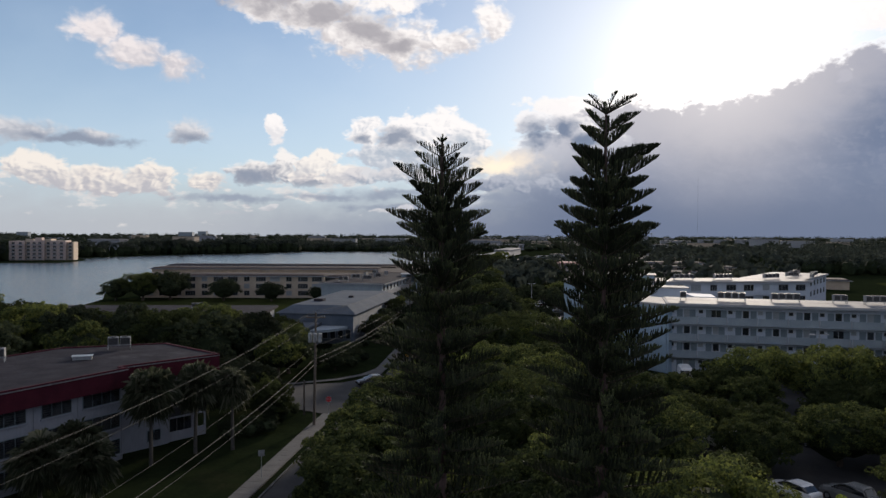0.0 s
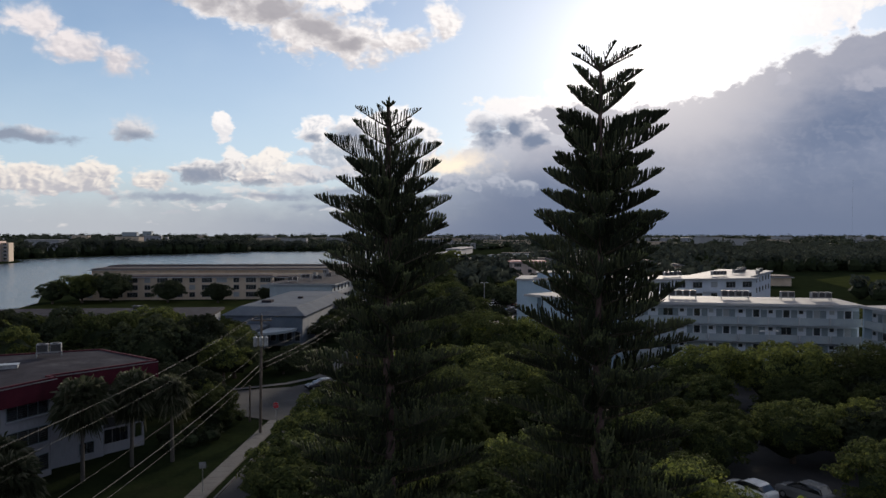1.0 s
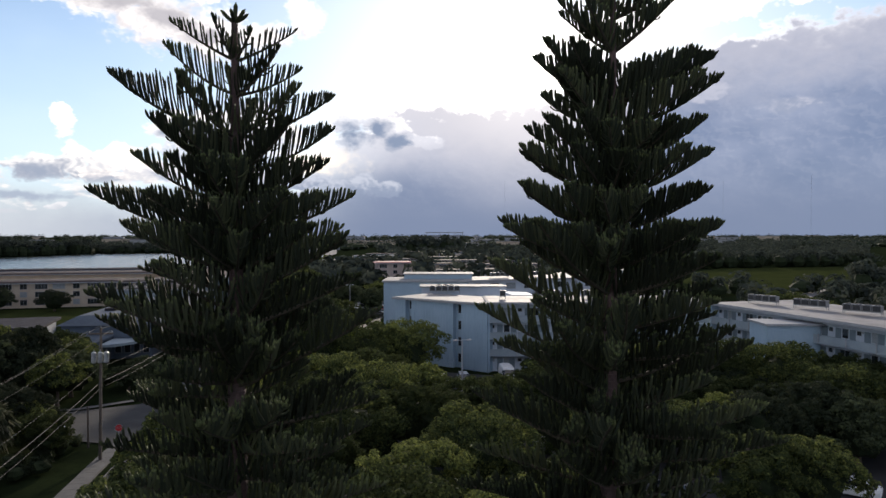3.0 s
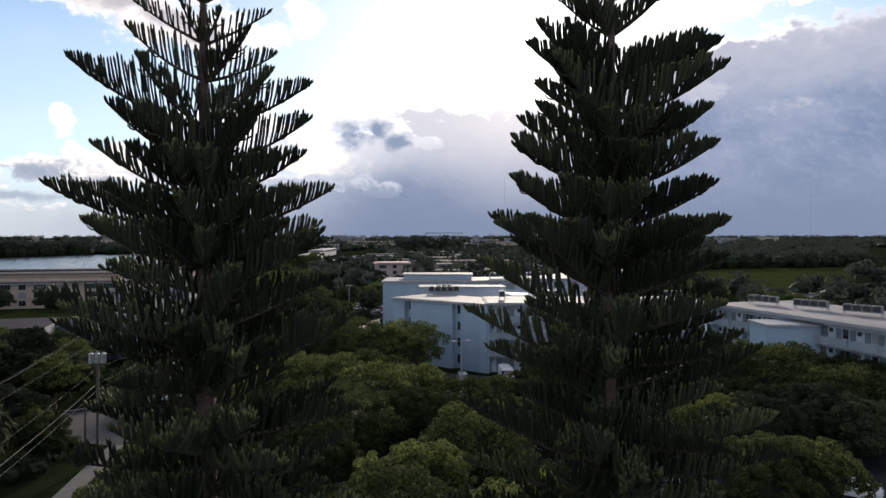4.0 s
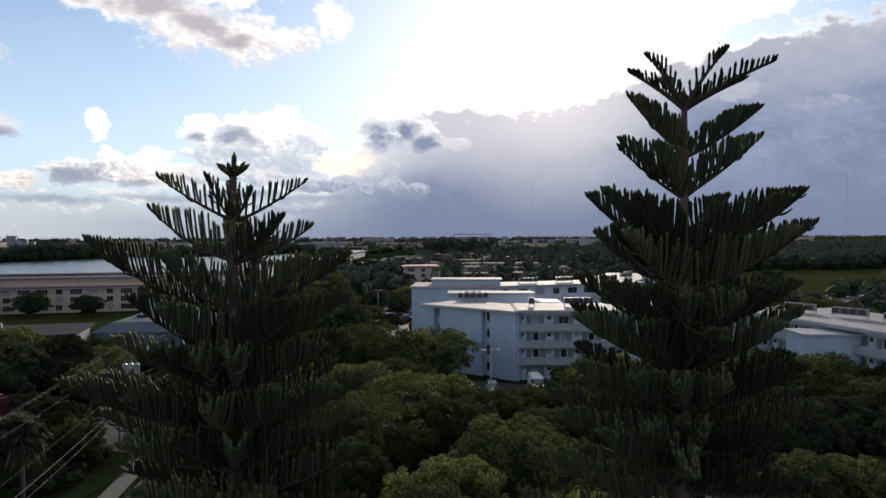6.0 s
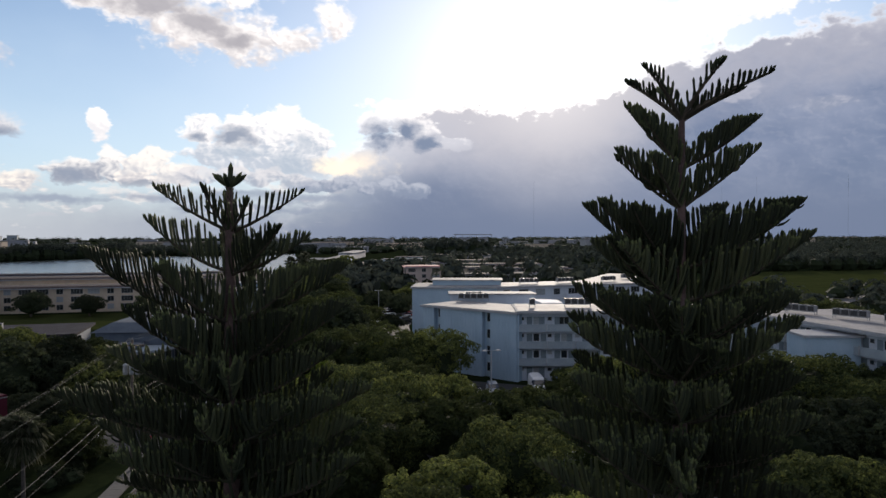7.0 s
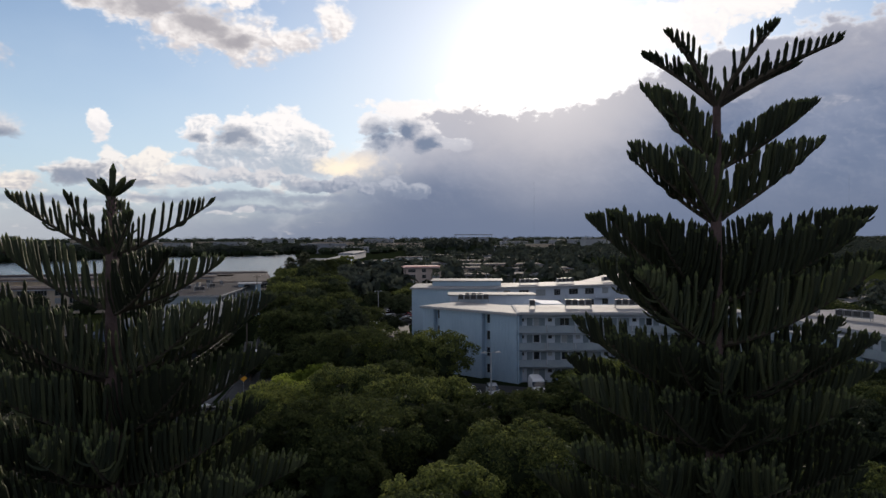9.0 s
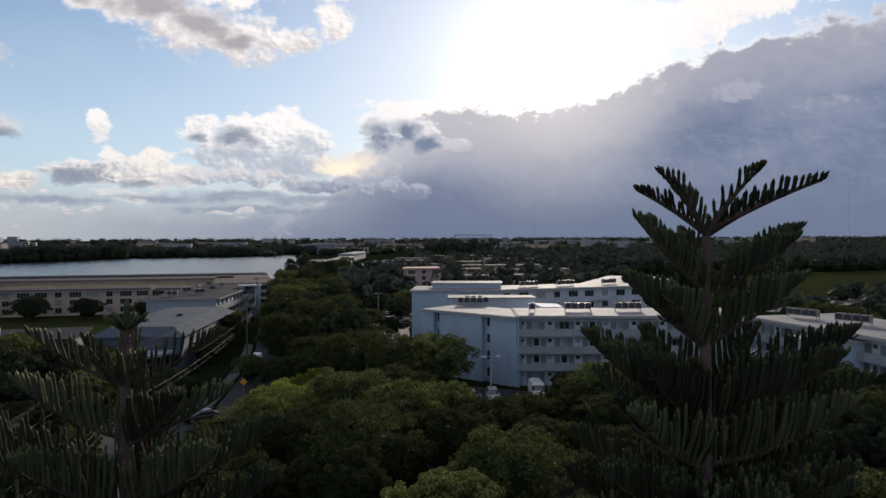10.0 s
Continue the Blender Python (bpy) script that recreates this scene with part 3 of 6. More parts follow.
def ac_unit(m, n=3, size=0.95):
    """A rack of condenser units on a roof."""
    t = thing("roof_air_conditioner", m, "weathered grey air conditioning units on a roof rack", "air conditioner", "roof units")
    rack = Geo()
    w = n * (size + 0.15)
    for y in (-0.3, 0.3):
        rack.box(-w / 2, w / 2, y - 0.04, y + 0.04, 0.42, 0.5)
        for x in (-w / 2 + 0.1, w / 2 - 0.1):
            rack.box(x - 0.04, x + 0.04, y - 0.04, y + 0.04, 0, 0.42)
    part("rack", rack, M_METAL, t)
    for i in range(n):
        x = -w / 2 + (i + 0.5) * (size + 0.15)
        s = size / 2
        u = part("unit", Geo().box(x - s, x + s, -0.42, 0.42, 0.502, 1.4), M_ACBODY, t)
        part("coil", Geo().box(x - s + 0.08, x + s - 0.08, -0.44, 0.44, 0.6, 1.3), M_DARK, u)
        fan = Geo().tube([(x, 0, 1.4), (x, 0, 1.47)], 0.33, 12)
        part("fan_guard", fan, M_DARK, u)
    return t


def long_block(m, length, depth, height, label):
    """Four-storey flats with open walkways, parapet panels and posts along the front (-y)."""
    t = thing("apartment_building", m, label, "apartment building")
    rec = 1.35
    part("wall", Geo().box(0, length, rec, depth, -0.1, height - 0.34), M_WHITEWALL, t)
    part("end_wall", Geo().box(-0.25, 0.0, 0, depth, -0.1, height - 0.34), M_BLUEWALL, t, "pale blue ribbed end wall")
    roof_slab(t, [(-0.45, -0.35), (length + 0.3, -0.35), (length + 0.3, depth + 0.3), (-0.45, depth + 0.3)], height, M_ROOFW, M_TRIM)
    bays = max(1, round(length / 4.4))
    bw = length / bays
    panel = Geo().box(0.05, bw - 0.05, 0.0, 0.10, 0, 1.12).mesh("parapet", M_PARAPET)
    post = Geo().box(-0.07, 0.07, -0.06, 0.06, 0, 1.3).mesh("post", M_TRIM)
    hoop = Geo().box(-0.26, -0.16, -0.14, -0.04, 0, 1.25).box(0.16, 0.26, -0.14, -0.04, 0, 1.25).box(-0.16, 0.16, -0.14, -0.04, 0, 0.1).mesh("bracket", M_TRIM)
    door = Geo().box(-0.45, 0.45, -0.05, 0.0, 0, 2.05).mesh("door", M_DOOR)
    fl = height / 4.15
    for lev in range(4):
        z = lev * fl
        if lev:
            part("walkway", Geo().box(0, length, -0.02, rec, z - 0.18, z), M_PARAPET, t)
        for b in range(bays):
            x = b * bw
            if lev:
                o = new("parapet", panel)
                o.parent, o.location = t, (x, -0.01, z - 0.12)
                o = new("post" if lev != 2 else "bracket", post if lev != 2 else hoop)
                o.parent, o.location = t, (x + bw * 0.97, -0.02, z - 0.2)
            window(t, x + 0.55, z + 1.45, 0.72, 0.62, rec - 0.02, 0, glass_m=M_BLIND if (b * 3 + lev) % 4 == 0 else M_GLASS)
            for dx in (0.40, 0.90) if (b + lev) % 3 else (0.40, 0.84):
                o = new("door", door)
                o.parent, o.location = t, (x + bw * dx, rec, z + 0.02)
            wide = (b * 2 + lev) % 7 == 5
            window(t, x + bw * 0.645, z + 0.85, 1.55 if wide else 0.98, 1.25, rec - 0.02, 1 if wide else 0, glass_m=M_BLIND if (b + lev) % 3 == 0 else M_GLASS)
            if (b + lev) % 2:
                part("wall_lamp", Geo().box(x + bw * 0.25 - 0.07, x + bw * 0.25 + 0.07, rec - 0.14, rec - 0.003, z + 1.8, z + 2.0), M_TRIM, t)
    return t


# the near pale blue flats: front along the car park
A0, AK = Vector((39.2, 114.8)), Vector((73.4, 105.4))
A_ANG = math.degrees(math.atan2(AK.y - A0.y, AK.x - A0.x))
A_LEN = (AK - A0).length
blockA = long_block(pose(A0.x, A0.y, 0, 0, 0, A_ANG), A_LEN, 11.5, 11.2, "white and pale blue four-storey flats with open walkways and grey parapets")
for k, (s, d) in enumerate(((2.6, 5.6), (10.2, 6.2), (18.5, 6.6), (26.5, 6.4), (31.5, 6.2))):
    ac_unit(pose(A0.x, A0.y, 0, 0, 0, A_ANG) @ pose(s, d, 11.26, 0, 0, 4 * k - 6), (1, 4, 4, 2, 3)[k])

# its side wing, seen as a ribbed blue wall with two window slots
t = thing("apartment_wing", pose(0, 0, 0), "pale blue ribbed side wing with two narrow window slots", "apartment building")
P0, P1 = Vector((38.85, 115.0)), Vector((27.2, 131.1))
d = (P1 - P0).normalized()
nrm = Vector((d.y, -d.x))
if nrm.y < 0:
    nrm = -nrm
L = (P1 - P0).length
TOPA = 11.0
for a, b, inset in ((0.0, 5.2, 0.0), (5.2, 6.9, 0.9), (6.9, 16.0, 0.0), (16.0, 17.4, 0.9), (17.4, L, 0.0)):
    q = [P0 + d * a + nrm * inset, P0 + d * b + nrm * inset, P0 + d * b + nrm * 9.5, P0 + d * a + nrm * 9.5]
    part("wall", Geo().prism([tuple(v) for v in q], -0.1, TOPA - 0.34), M_BLUEWALL, t)
    if inset:
        for lev in range(4):
            w = window(t, 0, 0, 0.8, 1.5, 0, 0)
            c = P0 + d * ((a + b) / 2) + nrm * (inset - 0.03)
            w.matrix_basis = pose(c.x, c.y, lev * 2.72 + 0.8, 0, 0, math.degrees(math.atan2(-d.y, -d.x)))
    else:
        ribs = Geo()
        k = a + 0.3
        while k < b - 0.2:
            c0, c1 = P0 + d * k, P0 + d * (k + 0.05)
            ribs.prism([tuple(c0 - nrm * 0.035), tuple(c1 - nrm * 0.035), tuple(c1 + nrm * 0.02), tuple(c0 + nrm * 0.02)], 0, TOPA - 0.36)
            k += 0.62
        part("rib", ribs, M_BLUEWALL, t)
wing = [P0 - d * 0.3 - nrm * 0.4, P0 + d * (L + 0.4) - nrm * 0.4, P0 + d * (L + 0.4) + nrm * 9.8, P0 - d * 0.3 + nrm * 9.8]
roof_slab(t, [tuple(v) for v in wing], TOPA, M_ROOFW, M_TRIM)
part("upper_step", Geo().prism([(34.5, 140.5), (50, 136.4), (51, 141), (36, 146)], 6, 11.9), M_WHITEWALL, t)
part("upper_roof", Geo().prism([(34, 140), (50.4, 136), (51.4, 141.4), (35.6, 146.4)], 11.9, 12.1), M_ROOFW, t)
part("step_wall", Geo().prism([(47.5, 126), (51, 125), (52.5, 131), (48.5, 134)], 6, 11.3), M_WHITEWALL, t)
ac_unit(pose(37.6, 135.2, 11.06, 0, 0, -12), 5, 1.0)
ac_unit(pose(38.6, 138.4, 11.06, 0, 0, -12), 3, 1.0)

# the wing that runs back towards the car park on the other side
t = long_block(pose(73.0, 104.6, 0, 0, 0, -90), 44, 16, 11.2, "white four-storey wing of the flats with grey walkways")
b = thing("stair_tower", pose(67.2, 85.3, 0, 0, 0, -16.4), "plain pale blue stair tower on the flats", "stair tower")
part("wall", Geo().box(0, 7.0, 0, 5.4, -0.1, 10.1), M_BLUEWALL, b)
part("roof", Geo().box(-0.3, 7.3, -0.3, 5.6, 10.1, 10.4), M_TRIM, b)
for k, (x, y) in enumerate(((79, 100), (80.5, 92), (81.5, 84), (81, 76), (80, 68))):
    ac_unit(pose(x, y, 11.26, 0, 0, -75 + 3 * k), 4, 1.1)

# the second pale blue flats behind
t = thing("apartment_building", pose(53.0, 167.8, 0, 0, 0, 5), "pale blue and white four-storey flats with wide windows", "apartment building")
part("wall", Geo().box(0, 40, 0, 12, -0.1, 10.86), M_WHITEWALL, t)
roof_slab(t, [(-0.4, -0.8), (40.4, -0.8), (40.4, 12.3), (-0.4, 12.3)], 11.2, M_ROOFW, M_TRIM)
for lev in range(4):
    for k in range(9):
        window(t, 2.3 + 4.4 * k, 0.8 + 2.7 * lev, 2.5 if k % 3 else 1.7, 1.5, -0.03, 2, glass_m=M_BLIND if (k + lev) % 4 == 1 else M_GLASS)
    for k in (1, 4, 6):
        bl = part("balcony", Geo().box(4.4 * k - 0.6, 4.4 * k + 2.9, -1.2, -0.04, 2.7 * lev - 0.15, 2.7 * lev).box(4.4 * k - 0.6, 4.4 * k + 2.9, -1.2, -1.12, 2.7 * lev, 2.7 * lev + 1.0), M_WHITEWALL, t)
t = thing("apartment_wing", pose(33.6, 173.2, 0, 0, 0, -17), "pale blue end wing of the flats with a stepped white roof", "apartment building")
part("wall", Geo().box(0, 20, 0, 14, -0.1, 10.8), M_BLUEWALL, t)
roof_slab(t, [(-0.4, -0.4), (20.4, -0.4), (20.4, 14.4), (-0.4, 14.4)], 11.1, M_ROOFW, M_TRIM)
part("upper_step", Geo().box(4.5, 21, 5, 13, 11.14, 12.3), M_BLUEWALL, t)
part("upper_roof", Geo().box(4.1, 21.4, 4.6, 13.4, 12.3, 12.5), M_ROOFW, t)
t = thing("apartment_wing", pose(90, 172, 0, 0, 0, 52), "white rear wing of the flats with a bright roof", "apartment building")
part("wall", Geo().box(0, 42, 0, 14, -0.1, 10.8), M_WHITEWALL, t)
roof_slab(t, [(-0.4, -0.6), (42.4, -0.6), (42.4, 14.4), (-0.4, 14.4)], 11.15, M_ROOFW, M_TRIM)
for lev in (2, 3):
    for k in range(8):
        window(t, 3 + 5 * k, 0.8 + 2.7 * lev, 1.8, 1.4, -0.03, 1)
for k, (x, y) in enumerate(((63, 174), (73, 175), (86, 177), (96, 186), (102, 196), (104, 190), (98, 180))):
    ac_unit(pose(x, y, 11.22, 0, 0, 5 + 9 * k), 4, 1.1)


def red_flats():
    """Three-storey flats with a deep dark red fascia: a long front, a set-back end with a loggia, and one flat roof over both."""
    t = thing("apartment_building", pose(0, 0, 0), "white three-storey flats with dark louvred windows and a dark red fascia", "apartment building")
    top, deep = 8.8, 1.75
    ang1, ang2 = 61.4, 48.3
    u1 = Vector((math.cos(radians(ang1)), math.sin(radians(ang1))))
    u2 = Vector((math.cos(radians(ang2)), math.sin(radians(ang2))))
    n1, n2 = Vector((-u1.y, u1.x)), Vector((-u2.y, u2.x))
    c1 = Vector((-28.8, 71.3))
    c2, c3 = c1 + n1 * 1.25, Vector((-22.3, 79.5))
    o1 = c1 - u1 * 42
    edge = [o1, c1, c2, c3, c3 + n2 * 11.4, Vector((-41.3, 83.5)), o1 + n1 * 16.5]
    part("roof", Geo().prism([tuple(p) for p in edge], top - 0.06, top + 0.02), M_ROOFG, t, "grey weathered felt roof")
    fascia = Geo()
    for k, p in enumerate(edge):
        q = edge[(k + 1) % len(edge)]
        d = (q - p).normalized()
        n = Vector((-d.y, d.x))
        fascia.prism([tuple(v) for v in (p - n * 0.02, q - n * 0.02, q + n * 0.22, p + n * 0.22)], top - deep, top + 0.14)
    part("fascia", fascia, M_RED, t, "deep dark red painted fascia")
    part("gutter", Geo().prism([tuple(v) for v in (o1 - n1 * 0.10, c1 - n1 * 0.10, c1 - n1 * 0.024, o1 - n1 * 0.024)], top - 0.10, top - 0.02).prism([tuple(v) for v in (c2 - n2 * 0.10, c3 - n2 * 0.10, c3 - n2 * 0.024, c2 - n2 * 0.024)], top - 0.10, top - 0.02), M_ACBODY, t)
    part("soffit", Geo().prism([tuple(p) for p in edge], top - deep + 0.02, top - deep + 0.10), M_OFFWHITE, t)
    w1 = [o1 + n1 * 0.7, c1 + n1 * 0.7 - u1 * 0.1, c1 + n1 * 15.4 - u1 * 0.1, o1 + n1 * 15.4]
    part("wall", Geo().prism([tuple(p) for p in w1], -0.1, top - deep + 0.02), M_OFFWHITE, t)
    e0 = c2 + n2 * 0.9
    w2 = [e0, e0 + u2 * 5.7, e0 + u2 * 5.7 + n2 * 9.6, e0 + n2 * 9.6]
    part("wall", Geo().prism([tuple(p) for p in w2], -0.1, top - deep + 0.02), M_OFFWHITE, t)
    w3 = [e0 + u2 * 5.7 + n2 * 1.7, e0 + u2 * 10.0 + n2 * 1.7, e0 + u2 * 10.0 + n2 * 9.6, e0 + u2 * 5.7 + n2 * 9.6]
    part("wall", Geo().prism([tuple(p) for p in w3], -0.1, top - deep + 0.02), M_OFFWHITE, t)
    for lev in range(3):
        z = 2.6 * lev
        if lev:
            part("loggia_floor", Geo().prism([tuple(p) for p in (e0 + u2 * 5.7, e0 + u2 * 10.0, e0 + u2 * 10.0 + n2 * 1.7, e0 + u2 * 5.7 + n2 * 1.7)], z - 0.18, z), M_OFFWHITE, t)
        part("loggia_rail", Geo().prism([tuple(p) for p in (e0 + u2 * 5.72, e0 + u2 * 10.0, e0 + u2 * 10.0 + n2 * 0.12, e0 + u2 * 5.72 + n2 * 0.12)], z if lev != 1 else z + 0.002, z + 1.0), M_OFFWHITE if lev != 1 else M_DARK, t)
        part("loggia_post", Geo().prism([tuple(p) for p in (e0 + u2 * 9.8, e0 + u2 * 10.0, e0 + u2 * 10.0 + n2 * 0.18, e0 + u2 * 9.8 + n2 * 0.18)], z + 1.0, z + 2.42 if lev < 2 else top - deep), M_OFFWHITE, t)
        w = window(t, 0, 0, 2.6, 1.9, 0, 2, frame_m=M_ACBODY, glass_m=M_GLASS, name="loggia_window")
        p = e0 + u2 * 7.9 + n2 * 1.66
        w.matrix_basis = pose(p.x, p.y, z + 0.1, 0, 0, ang2)
    slats = {}

    def louvred(p, n, ang, z, w, h):
        q = p - n * 0.03
        o = window(t, 0, 0, w, h, 0, max(1, round(w / 1.0) - 1), frame_m=M_DOOR, glass_m=M_GLASS)
        o.matrix_basis = pose(q.x, q.y, z, 0, 0, ang)
        if (w, h) not in slats:
            sl = Geo()
            for k in range(int(h / 0.2)):
                sl.box(-w / 2 + 0.06, w / 2 - 0.06, -0.06, -0.036, 0.12 + 0.2 * k, 0.16 + 0.2 * k)
            slats[(w, h)] = sl.mesh("louvre", M_DARK), Geo().box(-w / 2 - 0.08, w / 2 + 0.08, -0.12, 0.02, -0.1, 0.0).mesh("sill", M_OFFWHITE)
        for nm, me in zip(("louvre", "sill"), slats[(w, h)]):
            c = new(nm, me)
            c.parent = o

    for lev in range(3):
        z, h = (0.5, 3.1, 5.66)[lev], (1.55, 1.55, 1.3)[lev]
        for s, w in ((2.4, 4.0), (6.95, 2.9), (11.2, 2.9), (15.6, 4.0), (20.2, 2.9), (24.6, 2.9), (29.0, 4.0), (33.6, 2.9), (38.0, 2.9)):
            louvred(c1 - u1 * s + n1 * 0.7, n1, ang1, z, w, h)
        louvred(e0 + u2 * 4.0, n2, ang2, z, 1.5, 1.2)
    for s in (0.25, 4.9, 9.1, 13.3):
        p = c1 - u1 * s + n1 * 0.62
        part("downpipe", Geo().tube([(p.x, p.y, 0), (p.x, p.y, top - deep)], 0.05, 6), M_OFFWHITE, t)
    return t


red_flats()
ac_unit(pose(-34.6, 83.0, 8.82, 0, 0, 20), 2, 1.1)
ac_unit(pose(-44.5, 74.5, 8.82, 0, 0, 20), 3, 1.1)
solo("roof_hatch", Geo().box(-0.9, 0.9, -0.5, 0.5, 0, 0.35).box(-1.0, 1.0, -0.6, 0.6, 0.35, 0.4), M_METAL, "pale metal hatch on the flat roof", "roof hatch", m=pose(-35.6, 76.4, 8.82, 0, 0, 20))

# slate blue hall with a sloped metal roof edge beside the street
t = thing("hall", pose(-29.6, 147.0, 0, 0, 0, -9), "slate blue hall with a low sloped blue-grey roof", "hall")
part("wall", Geo().box(0, 15.4, 0, 42, -0.1, 5.9), M_BLUED, t)
part("roof", Geo().frustum([(-0.7, -0.7), (16.1, -0.7), (16.1, 42.7), (-0.7, 42.7)], 5.9, [(2.0, 2.6), (13.4, 2.6), (13.4, 40), (2.0, 40)], 7.4), M_ROOFBLUE, t)
part("roof_vent", Geo().box(4, 6, 10, 12, 7.4, 7.9), M_ROOFG, t)
part("roof_vent", Geo().box(9, 10, 20, 21, 7.4, 7.8), M_ROOFG, t)
part("annex", Geo().box(-5, 8.5, -9, -0.02, -0.1, 3.9), M_BLUED, t)
part("annex_roof", Geo().box(-5.6, 9.1, -9.6, -0.72, 3.9, 4.25), M_ROOFBLUE, t)
can = Geo()
arc = [(9.2 + 5.4 * math.sin(a), -8.6 + 7.6 * (1 - math.cos(a))) for a in [math.pi / 2 * k / 8 for k in range(9)]]
can.prism([(9.2, -1.0)] + arc, 3.2, 3.65)
part("canopy", can, M_PARAPET, t, "curved pale canopy over the entrance")
for k in range(4):
    window(t, 9.6 + 1.6 * k, 0.9, 1.1, 1.9, -0.03, 0)
for k in range(8):
    window(t, 15.43, 0.9, 1.4, 1.3, 0, 1, turn=90).location = (15.43, 4 + 4.8 * k, 1.6)

# low dark-roofed block beside it
t = thing("low_building", pose(-92, 156, 0, 0, 0, 1.5), "low building with a dark flat roof behind trees", "building")
part("wall", Geo().box(0, 56, 0, 17, -0.1, 4.1), M_BLUED, t)
part("roof", Geo().box(-0.8, 56.8, -0.8, 17.8, 4.1, 4.6), M_ROOFG, t)
for k in range(12):
    window(t, 3 + 4.5 * k, 1.0, 1.6, 1.3, -0.03, 1)
ac_unit(pose(-52, 166, 4.6, 0, 0, 0), 2, 1.3)

# long flats by the street with a white stair tower
t = thing("apartment_building", pose(-28.6, 198, 0, 0, 0, -10), "grey three-storey flats with a pale roof edge beside the street", "apartment building")
part("wall", Geo().box(0, 17, 0, 50, -0.1, 8.2), M_PARAPET, t)
roof_slab(t, [(-0.6, -0.6), (18, -0.6), (18, 50.6), (-0.6, 50.6)], 8.55, M_ROOFG, M_TRIM)
for lev in range(3):
    part("walkway", Geo().box(17, 18.3, 0, 50, 2.75 * lev - 0.15, 2.75 * lev + 0.02).box(18.2, 18.3, 0, 50, 2.75 * lev + 0.02, 2.75 * lev + 1.0), M_TRIM, t)
    for k in range(11):
        window(t, 17.03, 0.9 + 2.75 * lev, 1.4, 1.3, 0, 1, turn=90).location = (17.03, 2.5 + 4.4 * k, 0.9 + 2.75 * lev)
for k in range(7):
    ac_unit(pose(-23 + (k % 2) * 5 + 1.05 * k, 202 + 6 * k, 8.62, 0, 0, 20 * k), 2, 1.2)
st = thing("stair_tower", pose(-7.6, 226, 0), "white stair tower with open landings", "stair tower")
part("wall", Geo().box(0, 1.5, 0, 6, -0.1, 9.2).box(4.6, 6.2, 0, 6, -0.1, 9.2).box(1.5, 4.6, 5.4, 6, -0.1, 9.2), M_BLUEWALL, st)
part("roof", Geo().box(-0.3, 6.5, -0.3, 6.3, 9.2, 9.5), M_TRIM, st)
for lev in range(3):
    part("landing", Geo().box(1.5, 4.6, 0.1, 5.4, 2.8 * lev + 0.3, 2.8 * lev + 0.5).box(1.5, 4.6, 0.1, 0.2, 2.8 * lev + 0.5, 2.8 * lev + 1.4), M_TRIM, st)


def cream_flats(m, length, depth, h, label, wins=True, wall_m=None, roof_m=None, floors=3):
    t = thing("apartment_building", m, label, "apartment building", "long low flats")
    part("wall", Geo().box(0, length, 0, depth, -0.1, h - 0.6), wall_m or M_BEIGE, t)
    part("roof", Geo().frustum([(-0.9, -0.9), (length + 0.9, -0.9), (length + 0.9, depth + 0.9), (-0.9, depth + 0.9)], h - 0.6, [(0.6, 0.8), (length - 0.6, 0.8), (length - 0.6, depth - 0.8), (0.6, depth - 0.8)], h), roof_m or M_ROOFB, t)
    part("roof_edge", Geo().box(-1.0, length + 1.0, -1.0, -0.9, h - 0.75, h - 0.5), M_TRIM, t)
    if wins:
        n = max(1, int(length / 4.6))
        for lev in range(floors):
            for k in range(n):
                wide = (k % 3 != 1)
                window(t, (k + 0.5) * length / n, 0.7 + (h - 0.7) / floors * lev, 3.4 if wide else 1.9, 1.65, -0.03, 3 if wide else 1, glass_m=M_BLIND if (k * 2 + lev) % 5 == 0 else M_GLASS)
    return t


cream_flats(pose(-97, 246.5, 0, 0, 0, 1.0), 62, 13, 7.9, "cream three-storey flats with a brown gravel roof by the lake")
cream_flats(pose(-112, 296, 0, 0, 0, 0.5), 100, 14, 7.9, "cream flats with a brown roof in the row behind", False)
cream_flats(pose(-118, 330, 0, 0, 0, 1), 118, 13, 7.6, "cream flats with a grey roof by the water", False, roof_m=M_ROOFG)
cream_flats(pose(-18.0, 262, 0, 0, 0, 2), 20, 56, 7.9, "cream flats with pink-grey end wall by the street", True)
cream_flats(pose(-36.0, 252, 0, 0, 0, 2), 16, 14, 7.4, "cream corner flats with a brown roof", True)

